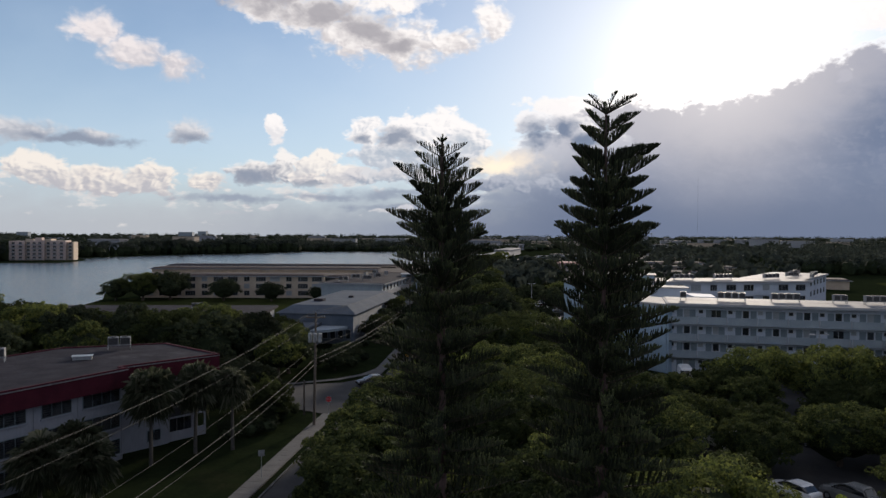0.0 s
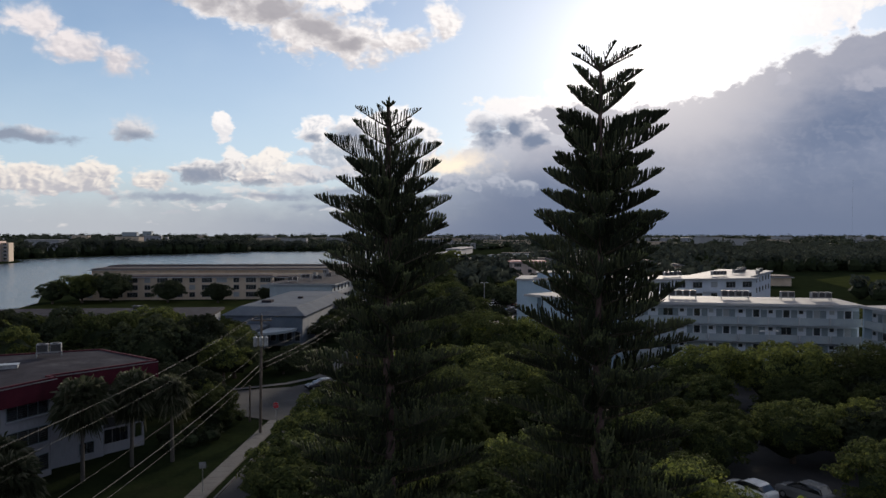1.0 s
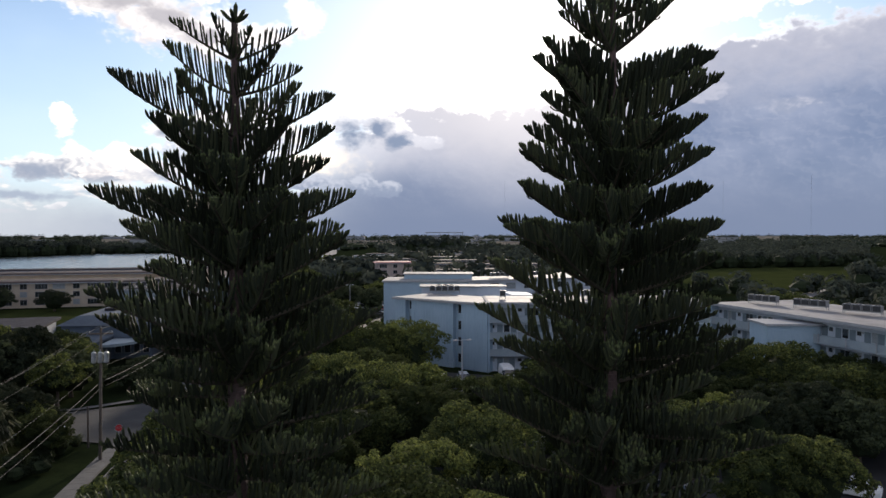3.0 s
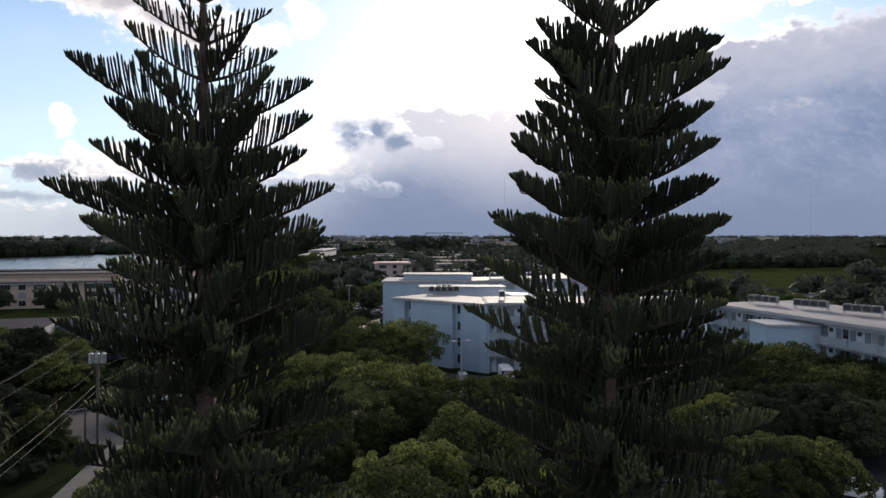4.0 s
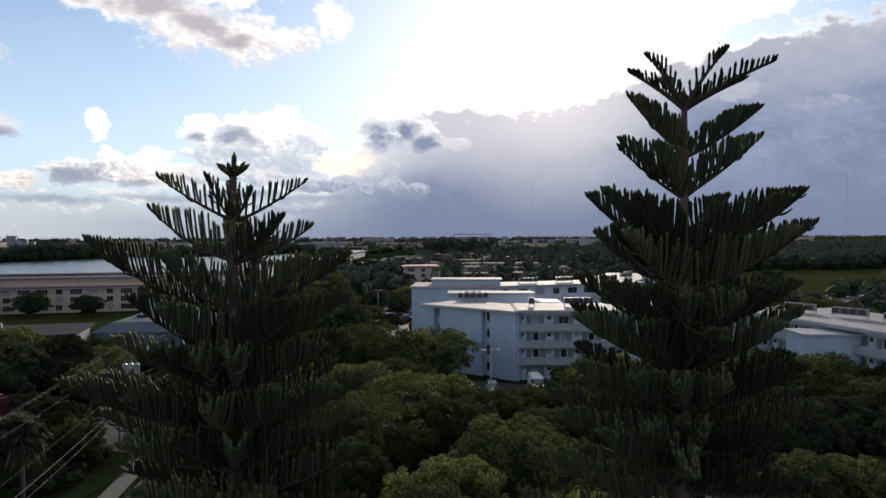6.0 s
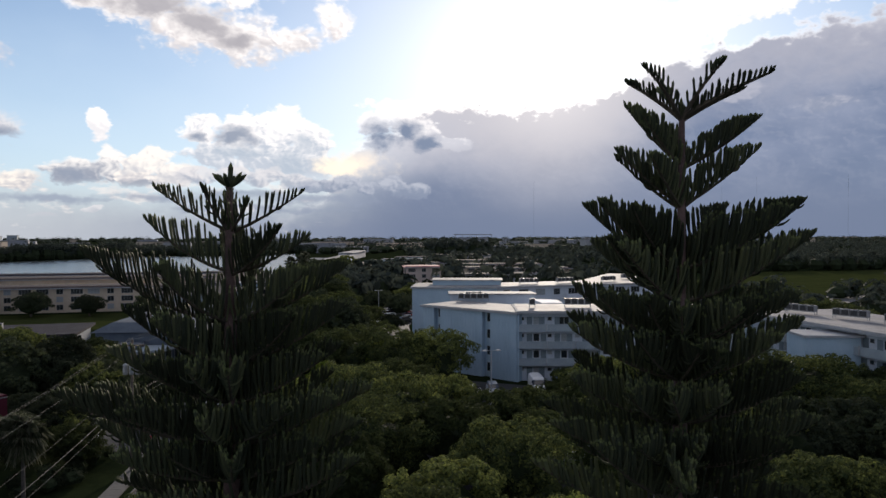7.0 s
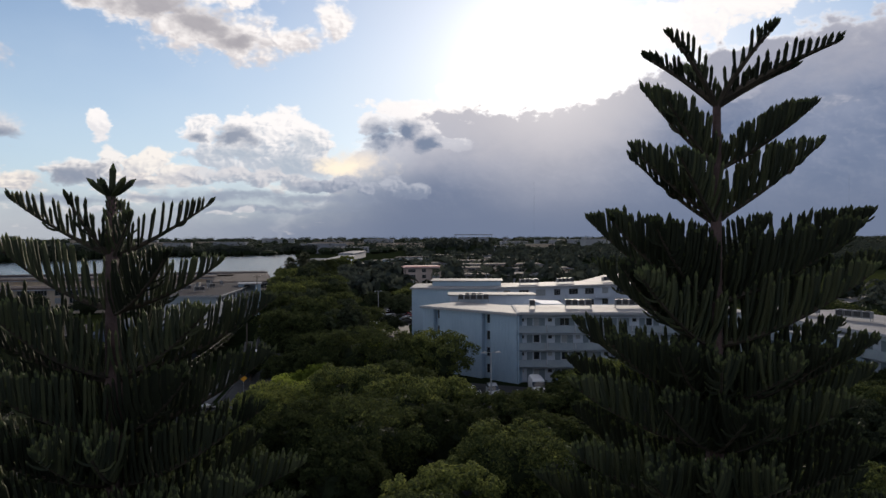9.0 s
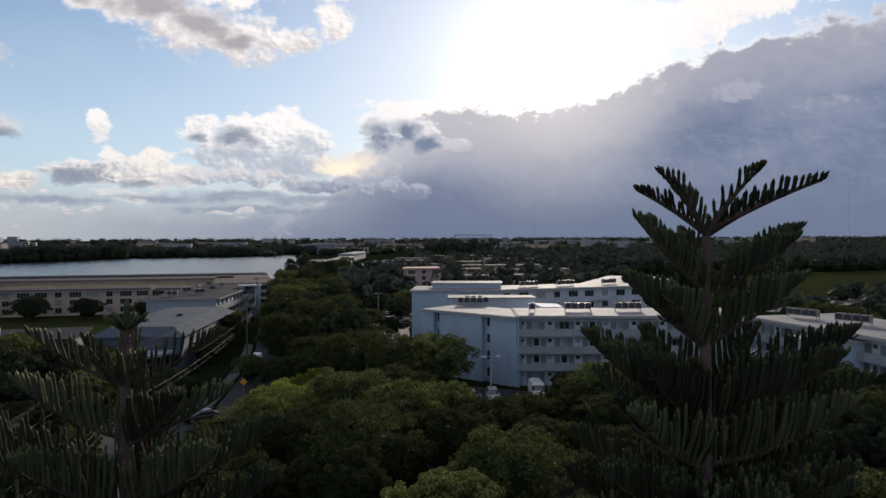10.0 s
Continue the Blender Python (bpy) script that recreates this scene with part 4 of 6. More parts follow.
# rows of low flats in the distance
ROWS = [
    (63, 336, -6, 17, 14, 9.0, M_PINKW, M_ROOFP, True), (81, 331, -3, 46, 12, 5.2, M_OFFWHITE, M_ROOFB, True), (78, 372, -4, 34, 12, 6.6, M_BEIGE, M_ROOFB, True), (118, 366, -6, 40, 12, 6.2, M_PINKW, M_ROOFG, True),
    (70, 420, -4, 32, 14, 7.4, M_OFFWHITE, M_ROOFG, True), (112, 410, -8, 46, 12, 6.8, M_PINKW, M_ROOFB, True), (76, 480, -3, 30, 14, 7.6, M_BLUEWALL, M_ROOFBLUE, False), (120, 470, -6, 54, 14, 6.8, M_BEIGE, M_ROOFB, False),
    (96, 545, -5, 44, 14, 7.2, M_BLUEWALL, M_ROOFG, False), (160, 520, -8, 40, 14, 6.8, M_BEIGE, M_ROOFG, False), (130, 610, -5, 60, 14, 7.0, M_OFFWHITE, M_ROOFB, False), (150, 300, -20, 26, 12, 4.2, M_BEIGE, M_ROOFB, False),
    (26, 470, 78, 90, 12, 6.5, M_PARAPET, M_ROOFBLUE, False), (46, 500, 78, 130, 12, 6.8, M_BLUEWALL, M_ROOFW, False), (80, 700, 76, 110, 14, 7.0, M_OFFWHITE, M_ROOFW, False),
]
for x, y, a, ln, dp, h, wm, rm, wn in ROWS:
    lab = {M_PINKW: "pinkish flats under a red tiled roof in the distance", M_BEIGE: "cream low flats in the distance", M_BLUEWALL: "pale blue low flats in the distance"}.get(wm, "white low flats with flat roofs in the distance")
    cream_flats(pose(x, y, 0, 0, 0, a), ln, dp, h, lab, wn, wm, rm, 3 if wn else 0)

# tower flats over the water
t = thing("apartment_tower", pose(-322, 560, 0, 0, 0, 12), "cream six-storey flats with stacked balconies across the lake", "apartment building")
for k, (x0, x1, y0, h) in enumerate(((0, 11, 0, 15.0), (11, 15, 2, 16.4), (15, 25, -1, 15.6), (25, 29, 2, 16.6), (29, 40, 0, 15.4), (40, 45, 3, 14.2))):
    part("wall", Geo().box(x0, x1, y0, 16, -0.1, h), M_BEIGE if k % 2 else M_PINKW, t)
for lev in range(5):
    for k, (xc, yf) in enumerate(((3, 0), (8, 0), (13, 2), (18, -1), (22, -1), (27, 2), (32, 0), (37, 0), (42.5, 3))):
        window(t, xc, 1.4 + 2.8 * lev, 2.2, 1.5, yf - 0.03, 1)
        part("balcony", Geo().box(xc - 1.6, xc + 1.6, yf - 1.3, yf - 0.04, 2.8 * lev + 0.6, 2.8 * lev + 1.2), M_OFFWHITE, t)
part("penthouse", Geo().box(17, 22, 4, 10, 15.6, 17.6), M_PINKW, t)


# ---- the two araucarias in front ----
def finger(g, p, d, length, r, bend, rings=2, n=4):
    """One upright green branchlet: a slender blunt shoot that bends towards the sky."""
    side = d.orthogonal().normalized()
    up = d.cross(side)
    v = []
    for i in range(rings + 1):
        s = i / rings
        c = p + d * (length * s * (1 - 0.3 * s)) + bend * (length * 0.36 * s * s)
        rr = r * (0.92 + 0.12 * s)
        v += [tuple(c + (side * math.cos(a) + up * math.sin(a)) * rr) for a in [2 * math.pi * k / n for k in range(n)]]
    v.append(tuple(p + d * (length * 0.71 + r * 1.0) + bend * (length * 0.36 + r * 1.2)))
    f = [(i * n + k, i * n + (k + 1) % n, (i + 1) * n + (k + 1) % n, (i + 1) * n + k) for i in range(rings) for k in range(n)]
    f += [(rings * n + k, rings * n + (k + 1) % n, len(v) - 1) for k in range(n)]
    g.faces(v, f)
    g.mi[-n:] = [1] * n


UP = Vector((0, 0, 1))


def branch_geo(g, fg, rnd, base, az, length, rise, flen, pitch=0.020, coarse=False, thick=0.0075, curve=0.6, wild=0.0, stem=1.0):
    """A limb that leaves the trunk nearly level and climbs towards its tip, set with two rows of upright branchlets whose ends make an even upper edge."""
    a = radians(az)
    out = Vector((math.cos(a), math.sin(a), 0))
    across = Vector((-math.sin(a), math.cos(a), 0))
    sway = rnd.uniform(-0.12, 0.12) * (1 + 2 * wild)

    def climb(s):
        return (1 - curve) * s + curve * s * s

    def at(s):
        return base + out * (length * s) + across * (length * sway * s * s) + UP * (rise * climb(s))

    n = 5 if coarse else 8
    r0 = (0.007 + 0.010 * length) * stem
    g.tube([at(i / n) for i in range(n + 1)], [r0 * (1 - 0.62 * i / n) for i in range(n + 1)], 5, 0)
    s = 0.07
    while s < 0.985:
        p = at(s)
        along = (at(min(1.0, s + 0.05)) - at(s - 0.03)).normalized()
        top = rise * (0.80 + 0.20 * s - climb(s))
        reach = min(flen, max(top, flen * 0.9 * (1.0 - s) ** 0.55)) * min(1.0, 0.5 + 2.2 * s) * min(1.0, (1.04 - s) * 6.0) + 0.026
        for row in (-1, 1):
            fl = reach * rnd.uniform(0.88 - 0.35 * wild, 1.06 + 0.1 * wild)
            if rnd.random() < 0.07:
                fl *= 0.6
            d = (UP * 0.80 + across * (row * 0.42 + rnd.uniform(-0.12, 0.12) * (1 + 3 * wild)) + along * (0.12 + 0.45 * s * s + rnd.uniform(-0.08, 0.10) * (1 + 4 * wild))).normalized()
            bend = (UP - across * (row * 0.12 + rnd.uniform(-0.10, 0.10)) - along * rnd.uniform(-0.10, 0.04)).normalized()
            finger(fg, p + across * (row * 0.008) + along * rnd.uniform(-0.006, 0.006), d, fl, thick * rnd.uniform(0.90, 1.10), bend, 1 if coarse else 2, 3 if coarse else 4)
        if not coarse and s > 0.35 and rnd.random() < 0.30:
            row = rnd.choice((-1, 1))
            d = (across * row * 0.8 + along * 0.5 - UP * rnd.uniform(0.15, 0.45)).normalized()
            finger(fg, p, d, min(0.09, reach * 0.6 + 0.02), thick * 0.85, (UP + along * 0.4).normalized(), 3, 4)
        s += pitch / length * (1.45 - 0.7 * s) * rnd.uniform(0.88, 1.14)
    for row in range(7):
        d = (along * rnd.uniform(0.7, 1.1) + UP * rnd.uniform(-0.1, 0.6) + across * (row - 3) * 0.2).normalized()
        finger(fg, at(0.985), d, rnd.uniform(0.020, 0.040), thick * 0.95, (along + UP).normalized(), 2, 4)


def bough(t, rnd, *args, **more):
    """One branch with its branchlets, as a part of a tree."""
    g, fg = Geo(), Geo()
    branch_geo(g, fg, rnd, *args, **more)
    tagged(part("foliage", fg, (M_NEEDLE, M_TIP), part("branch", g, M_LIMB, t)), kind="stuff")


def araucaria(x, y, top, whorls, lean, seed, label, nb=5, young=3):
    rnd = random.Random(seed)
    t = thing("araucaria", pose(x, y, 0), label, "tree", "two araucarias")

    def mid(z):
        """The trunk's middle at a height."""
        s = (z - 18.0) / 6.0
        return Vector((lean[0] * s * s * 0.3, lean[1] * s * s * 0.3, z)) if z > 18 else Vector((0, 0, z))

    zs = [-0.1, 0.5, 4, 8, 12, 15, 17.5, 19, 20.5, 21.7, 22.6, 23.2, top - 0.02]
    rs = [0.30, 0.24, 0.21, 0.185, 0.155, 0.125, 0.10, 0.082, 0.060, 0.044, 0.031, 0.022, 0.0155]
    trunk = Geo().tube([mid(z) for z in zs], rs, 10)
    for z in np.arange(18.5, top - 0.1, 0.045):
        r = float(np.interp(z, zs, rs)) * rnd.uniform(1.0, 1.05)
        trunk.tube([mid(z - 0.010), mid(z + 0.010)], [r * 1.02, r * 1.06], 9)
    part("trunk", trunk, M_PBARK, t, "reddish ringed trunk", smooth=False)
    lowest = min(w[0] for w in whorls)
    for i, (z, limbs, flen) in enumerate(whorls):
        for az, ln, rise in limbs:
            bough(t, rnd, mid(z + rnd.uniform(-0.012, 0.012)), az, ln, rise, flen, 0.026 if i == 0 else 0.0185, thick=0.0066 if i < 3 else 0.0072, curve=(-0.25 if young > 1 and i == 0 else 0.25 if i < young else 0.62), stem=1.5 if young > 1 and i == 0 else 1.0, wild=0.3 if i > 3 else 0.0)
    z, phase = lowest - 0.17, rnd.uniform(0, 70)
    while z > 18.6:
        depth = 22.4 - z
        ln0 = 0.72 + 0.10 * depth
        slope = 0.40 - 0.02 * depth
        for k in range(nb):
            az = phase + 360.0 * k / nb + rnd.uniform(-24, 24)
            if rnd.random() < 0.12:
                continue
            ln = ln0 * rnd.uniform(0.62, 1.12)
            bough(t, rnd, mid(z + rnd.uniform(-0.14, 0.14)), az, ln, ln * slope * rnd.uniform(0.45, 1.5), 0.19 + 0.02 * min(depth, 3), (0.021 + 0.003 * depth) * rnd.uniform(0.9, 1.25), thick=0.0072 + 0.0012 * depth, curve=0.45, wild=min(1.0, 0.35 + 0.4 * depth))
        phase += rnd.uniform(19, 40)
        z -= rnd.uniform(0.15, 0.23)
    g, fg = Geo(), Geo()
    while z > 2.4:
        depth = 22.4 - z
        ln0 = min(2.3, 0.72 + 0.12 * depth)
        for k in range(8):
            az = phase + 45.0 * k + rnd.uniform(-14, 14)
            ln = ln0 * rnd.uniform(0.72, 1.08)
            branch_geo(g, fg, rnd, mid(z + rnd.uniform(-0.1, 0.1)), az, ln, ln * max(0.0, 0.30 - 0.015 * depth), 0.30, 0.055, True, 0.017, 0.4, 1.0)
        phase += rnd.uniform(19, 33)
        z -= 0.38
    low = part("lower_branches", g, M_LIMB, t, "dense dark lower boughs")
    tagged(low, kind="stuff")
    tagged(part("foliage", fg, (M_NEEDLE, M_TIP), low), kind="stuff")
    return t, mid


R_WHORLS = [
    (23.79, [(324, 0.42, 0.20), (200, 0.25, 0.24), (286, 0.23, 0.25), (176, 0.29, 0.17), (352, 0.32, 0.16), (80, 0.27, 0.20)], 0.05),
    (23.54, [(0, 0.48, 0.28), (160, 0.28, 0.31), (196, 0.29, 0.24), (332, 0.34, 0.24), (75, 0.36, 0.25)], 0.10),
    (23.33, [(2, 0.38, 0.32), (178, 0.34, 0.27), (140, 0.33, 0.28), (215, 0.32, 0.24), (325, 0.36, 0.28), (80, 0.36, 0.26)], 0.15),
    (23.02, [(0, 0.77, 0.36), (184, 0.49, 0.32), (40, 0.60, 0.33), (135, 0.52, 0.33), (206, 0.45, 0.3), (336, 0.52, 0.3), (90, 0.5, 0.32)], 0.23),
    (22.83, [(356, 0.71, 0.35), (186, 0.49, 0.32), (60, 0.6, 0.3), (115, 0.6, 0.3), (212, 0.5, 0.3), (326, 0.54, 0.31)], 0.24),
    (22.60, [(4, 0.60, 0.30), (180, 0.50, 0.28), (28, 0.55, 0.3), (75, 0.5, 0.3), (130, 0.6, 0.3), (215, 0.48, 0.26), (292, 0.44, 0.26), (330, 0.55, 0.28), (242, 0.40, 0.22), (274, 0.38, 0.20)], 0.24),
    (22.42, [(358, 0.68, 0.30), (184, 0.60, 0.28), (35, 0.6, 0.3), (90, 0.55, 0.3), (145, 0.6, 0.3), (222, 0.5, 0.26), (305, 0.5, 0.26), (242, 0.40, 0.22), (274, 0.38, 0.20)], 0.25),
    (22.20, [(5, 0.62, 0.26), (176, 0.64, 0.28), (40, 0.6, 0.28), (85, 0.6, 0.28), (130, 0.65, 0.28), (205, 0.58, 0.26), (325, 0.58, 0.26), (242, 0.40, 0.22), (274, 0.38, 0.20)], 0.25),
    (21.98, [(0, 0.80, 0.27), (186, 0.68, 0.25), (30, 0.7, 0.28), (70, 0.65, 0.28), (110, 0.65, 0.28), (150, 0.7, 0.28), (222, 0.6, 0.24), (296, 0.58, 0.24), (332, 0.66, 0.25), (256, 0.42, 0.20)], 0.25),
]
L_WHORLS = [
    (23.20, [(2, 0.34, 0.20), (176, 0.35, 0.21), (300, 0.16, 0.14), (95, 0.30, 0.20), (225, 0.17, 0.2)], 0.085),
    (23.00, [(358, 0.37, 0.17), (185, 0.38, 0.25), (305, 0.38, 0.22), (90, 0.4, 0.22)], 0.17),
    (22.75, [(4, 0.58, 0.28), (178, 0.70, 0.37), (222, 0.44, 0.28), (320, 0.45, 0.25), (80, 0.6, 0.3)], 0.23),
    (22.54, [(2, 0.57, 0.28), (190, 0.48, 0.30), (150, 0.5, 0.3), (222, 0.44, 0.24), (310, 0.48, 0.26), (60, 0.5, 0.3), (100, 0.5, 0.28)], 0.25),
    (22.36, [(4, 0.53, 0.26), (178, 0.55, 0.28), (40, 0.5, 0.28), (85, 0.5, 0.28), (135, 0.5, 0.28), (215, 0.46, 0.24), (325, 0.48, 0.24), (242, 0.40, 0.22), (274, 0.38, 0.20)], 0.25),
    (22.15, [(0, 0.68, 0.26), (182, 0.80, 0.29), (35, 0.6, 0.28), (75, 0.6, 0.28), (120, 0.6, 0.28), (155, 0.65, 0.28), (222, 0.55, 0.24), (295, 0.5, 0.24), (330, 0.56, 0.25), (256, 0.42, 0.20)], 0.25),
    (21.97, [(6, 0.62, 0.24), (174, 0.66, 0.27), (45, 0.6, 0.26), (90, 0.6, 0.26), (135, 0.6, 0.26), (208, 0.58, 0.24), (318, 0.56, 0.24), (242, 0.40, 0.22), (274, 0.38, 0.20)], 0.25),
]
right_tree, mid_r = araucaria(2.755, 11.22, 23.82, R_WHORLS, (0.03, 0.0), 11, "tall dark green araucaria with tiered branches and open forked top", 10)
left_tree, mid_l = araucaria(0.475, 11.58, 23.46, L_WHORLS, (0.0, 0.0), 29, "tall dark green araucaria with tiered branches and short bushy leader", 10, 1)
# the short crown of shoots on its leader
rl = random.Random(4)
g = Geo()
g.tube([(0, 0, 23.2), (0, 0, 23.32), (0, 0, 23.44)], [0.017, 0.016, 0.015], 8)
for k in range(90):
    a = 2.399963 * k
    d = Vector((math.cos(a), math.sin(a), 1.4)).normalized()
    finger(g, Vector((math.cos(a) * 0.014, math.sin(a) * 0.014, 23.21 + 0.0026 * k)), d, 0.012, 0.0035, UP, 1, 3)
for k in range(6):
    a = radians(60 * k + 14)
    d = Vector((math.cos(a) * 0.95, math.sin(a) * 0.95, 0.45)).normalized()
    finger(g, Vector((0, 0, 23.43)), d, rl.uniform(0.075, 0.105), 0.0115, (d + UP).normalized(), 3, 6)
finger(g, Vector((0, 0, 23.43)), Vector((0.1, 0, 1)).normalized(), 0.09, 0.013, UP, 3, 6)
tagged(part("leader_shoot", g, (M_NEEDLE, M_TIP), left_tree), kind="stuff")


# ---- broad-leaved trees ----
def leaf_cloud(g, rnd, lumps, count, size, squash=0.85, tufts=1):
    """Leaves on the shells of overlapping lumps, each lump broken into smaller tufts; the leaves face outwards from their tuft."""
    if tufts > 1:
        finer = []
        for c, r in lumps:
            for k in range(tufts):
                ph = 2.399963 * k + rnd.uniform(-0.5, 0.5)
                zz = 1 - 1.35 * (k + 0.5) / tufts
                q = math.sqrt(max(0.0, 1 - zz * zz))
                finer.append((c + Vector((q * math.cos(ph), q * math.sin(ph), zz * squash)) * (r * rnd.uniform(0.62, 1.0)), r * rnd.uniform(0.30, 0.52)))
        lumps = finer
    tot = sum(r * r for _, r in lumps)
    for c, r in lumps:
        for _ in range(max(3, int(count * r * r / tot))):
            d = Vector((rnd.gauss(0, 1), rnd.gauss(0, 1), rnd.gauss(0.45, 0.85)))
            d.normalize()
            p = c + Vector((d.x, d.y, d.z * squash)) * (r * rnd.uniform(0.80, 1.16))
            n = (d + Vector((rnd.uniform(-0.45, 0.45), rnd.uniform(-0.45, 0.45), rnd.uniform(-0.2, 0.5)))).normalized()
            a = n.orthogonal().normalized()
            a = (a * math.cos(rnd.uniform(0, 6.28)) + n.cross(a) * math.sin(rnd.uniform(0, 6.28))).normalized()
            b = n.cross(a)
            s = size * rnd.uniform(0.6, 1.25)
            w = s * rnd.uniform(0.45, 0.68)
            fold = n * (s * 0.15)
            g.faces([tuple(p - a * s), tuple(p - b * w + fold), tuple(p + a * s), tuple(p + b * w + fold)], [(0, 1, 2), (0, 2, 3)], 0)


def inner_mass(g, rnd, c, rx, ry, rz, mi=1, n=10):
    """An uneven core of twigs inside a crown, painted dark as its inner shade."""
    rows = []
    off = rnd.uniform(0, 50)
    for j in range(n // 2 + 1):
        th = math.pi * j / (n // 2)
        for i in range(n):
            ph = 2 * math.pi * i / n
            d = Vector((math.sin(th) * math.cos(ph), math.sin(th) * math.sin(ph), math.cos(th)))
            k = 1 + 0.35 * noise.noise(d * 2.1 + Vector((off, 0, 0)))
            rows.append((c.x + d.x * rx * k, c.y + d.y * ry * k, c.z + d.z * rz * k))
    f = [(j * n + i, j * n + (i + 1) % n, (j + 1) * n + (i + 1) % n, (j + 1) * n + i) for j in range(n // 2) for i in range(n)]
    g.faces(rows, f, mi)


def crown_lumps(rnd, r, h, z0, n):
    lumps = []
    for i in range(n):
        u = (i + 0.5) / n
        z = 1 - 1.25 * u
        ph = 2.399963 * i + rnd.uniform(-0.3, 0.3)
        q = math.sqrt(max(0.0, 1 - z * z))
        k = rnd.uniform(0.66, 1.02)
        lumps.append((Vector((q * math.cos(ph) * r * k, q * math.sin(ph) * r * k, z0 + z * h * k)), r * rnd.choice((0.15, 0.18, 0.21, 0.24, 0.28)) * rnd.uniform(0.9, 1.1)))
    return lumps


def broad_tree(name, seed, r, height, leaf_m, label, leaves=4200, size=0.23, lumps=34, m=None, group="street trees"):
    """A spreading tree: tapered trunk, forked limbs and a lumpy crown of separate leaves."""
    rnd = random.Random(seed)
    t = thing(name, m or pose(0, 0, 0), label, "tree", group)
    z0 = height - r * 0.80
    tr = Geo().tube([(0, 0, -0.2), (0.05, 0, height * 0.12), (rnd.uniform(-0.2, 0.2), rnd.uniform(-0.2, 0.2), height * 0.33)], [0.06 * r + 0.08, 0.05 * r + 0.05, 0.04 * r + 0.04], 8)
    part("trunk", tr, M_BARK, t)
    for k in range(5):
        a = 2 * math.pi * k / 5 + rnd.uniform(-0.4, 0.4)
        e = Vector((math.cos(a) * r * 0.6, math.sin(a) * r * 0.6, z0 + r * 0.1))
        s = Vector((0, 0, height * 0.31))
        q = s.lerp(e, 0.5) + Vector((0, 0, 0.2 * r * rnd.uniform(-0.3, 1)))
        part("limb", Geo().tube([s, q, e], [0.035 * r + 0.02, 0.02 * r + 0.02, 0.02], 6), M_BARK, t)
    g = Geo()
    lm = crown_lumps(rnd, r, r * 0.80, z0, lumps)
    leaf_cloud(g, rnd, lm, leaves, size, 0.8, 7)
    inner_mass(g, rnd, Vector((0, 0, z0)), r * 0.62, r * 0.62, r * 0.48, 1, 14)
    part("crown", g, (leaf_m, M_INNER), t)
    return t


rt = random.Random(77)
KINDS = [
    broad_tree("oak_tree", 1, 5.0, 7.6, M_LEAF, "broad dark green shade tree with a rounded crown", 15000, 0.15, 40, pose(14.5, 85, 0)),
    broad_tree("oak_tree", 2, 4.2, 7.0, M_LEAF, "broad dark green shade tree with a rounded crown", 13000, 0.145, 34, pose(6.5, 64, 0)),
    broad_tree("oak_tree", 3, 6.3, 8.7, M_LEAF, "wide dark green shade tree beside the car park", 20000, 0.15, 48, pose(19.5, 113, 0)),
    broad_tree("shade_tree", 4, 4.0, 6.4, M_LEAFY, "yellow-green leafed tree over the street", 13000, 0.145, 36, pose(6.8, 101, 0)),
    broad_tree("shade_tree", 5, 3.4, 6.0, M_LEAFY, "yellow-green leafed tree at the car park edge", 11000, 0.14, 32, pose(20.6, 49.5, 0)),
    broad_tree("oak_tree", 6, 4.6, 6.8, M_LEAFD, "dense very dark green tree", 12000, 0.16, 34, pose(-29, 114, 0)),
]


def plant(k, x, y, s=1.0):
    return copy_thing(KINDS[k], pose(x, y, 0, 0, 0, rt.uniform(0, 360)) @ Matrix.Diagonal((s * 1.1, s * 1.1, s * rt.uniform(0.95, 1.08), 1)))


NEAR = [
    (1, 12.5, 57, .98), (0, 20, 64, .92), (2, 9.5, 74, .9), (1, 17.5, 74.5, 1.0), (0, 4.6, 77, .9), (0, 10.5, 91.5, 1.0), (1, 21.0, 88, .88), (0, 1.2, 86.5, .9), (1, 16.5, 96.5, 1.0),
    # yellow-green tree at 16.8, 116.5: added as the sunlit top of the big crown
    (3, 3.4, 95.5, .98), (3, 9.0, 98.5, .9), (3, 16.8, 116.5, 1.1), (1, 4.2, 113.5, .92), (1, -1.4, 80.5, .85), (2, 12.8, 117, .98), (0, 24.6, 112.5, 1.08), (1, 8.2, 113, .95), (0, 9.0, 124, 1.0), (1, -1.0, 66, .9), (0, 8.5, 48, .95), (1, 0.2, 52, .95), (2, 17.5, 46, .82),
    (1, 27.5, 74, .85), (1, 35.8, 87, .85), (0, 42.5, 91.5, .92), (0, 50, 86.5, 1.05), (2, 57.5, 83.5, .98), (0, 64.5, 80, 1.1), (5, 47, 64, 1.0), (5, 56, 66, 1.05), (0, 65, 71, 1.05), (1, 43.5, 52.5, .8), (1, 70, 74, 1.0), (0, 46, 77, .8), (1, 53, 72, .9), (1, 60, 69, .95),
    (4, 25.0, 43.5, 1.0), (1, 38, 52, .9), (0, 66, 60, .9), (0, 74, 64, .9), (5, 58, 62, .9), (1, 23.2, 56, .75),
    (1, 33, 69.5, .8), (0, 40, 68.5, .78), (1, 47.5, 67.5, .85), (1, 37, 81.5, .85), (5, 56, 77, .85), (0, 30.5, 66, .7), (1, 24, 80, .85), (1, -4.6, 64, .92), (1, -3.6, 72.5, .9), (1, -2.6, 81, .85), (1, 30.6, 86, .78), (1, -5.4, 57.5, .98), (1, -4.4, 50, 1.0),
    (1, 43, 105, .5), (1, 48, 102, .55), (1, 54, 100, .6), (0, 60, 97.5, .6), (5, 67, 95, .6),
]
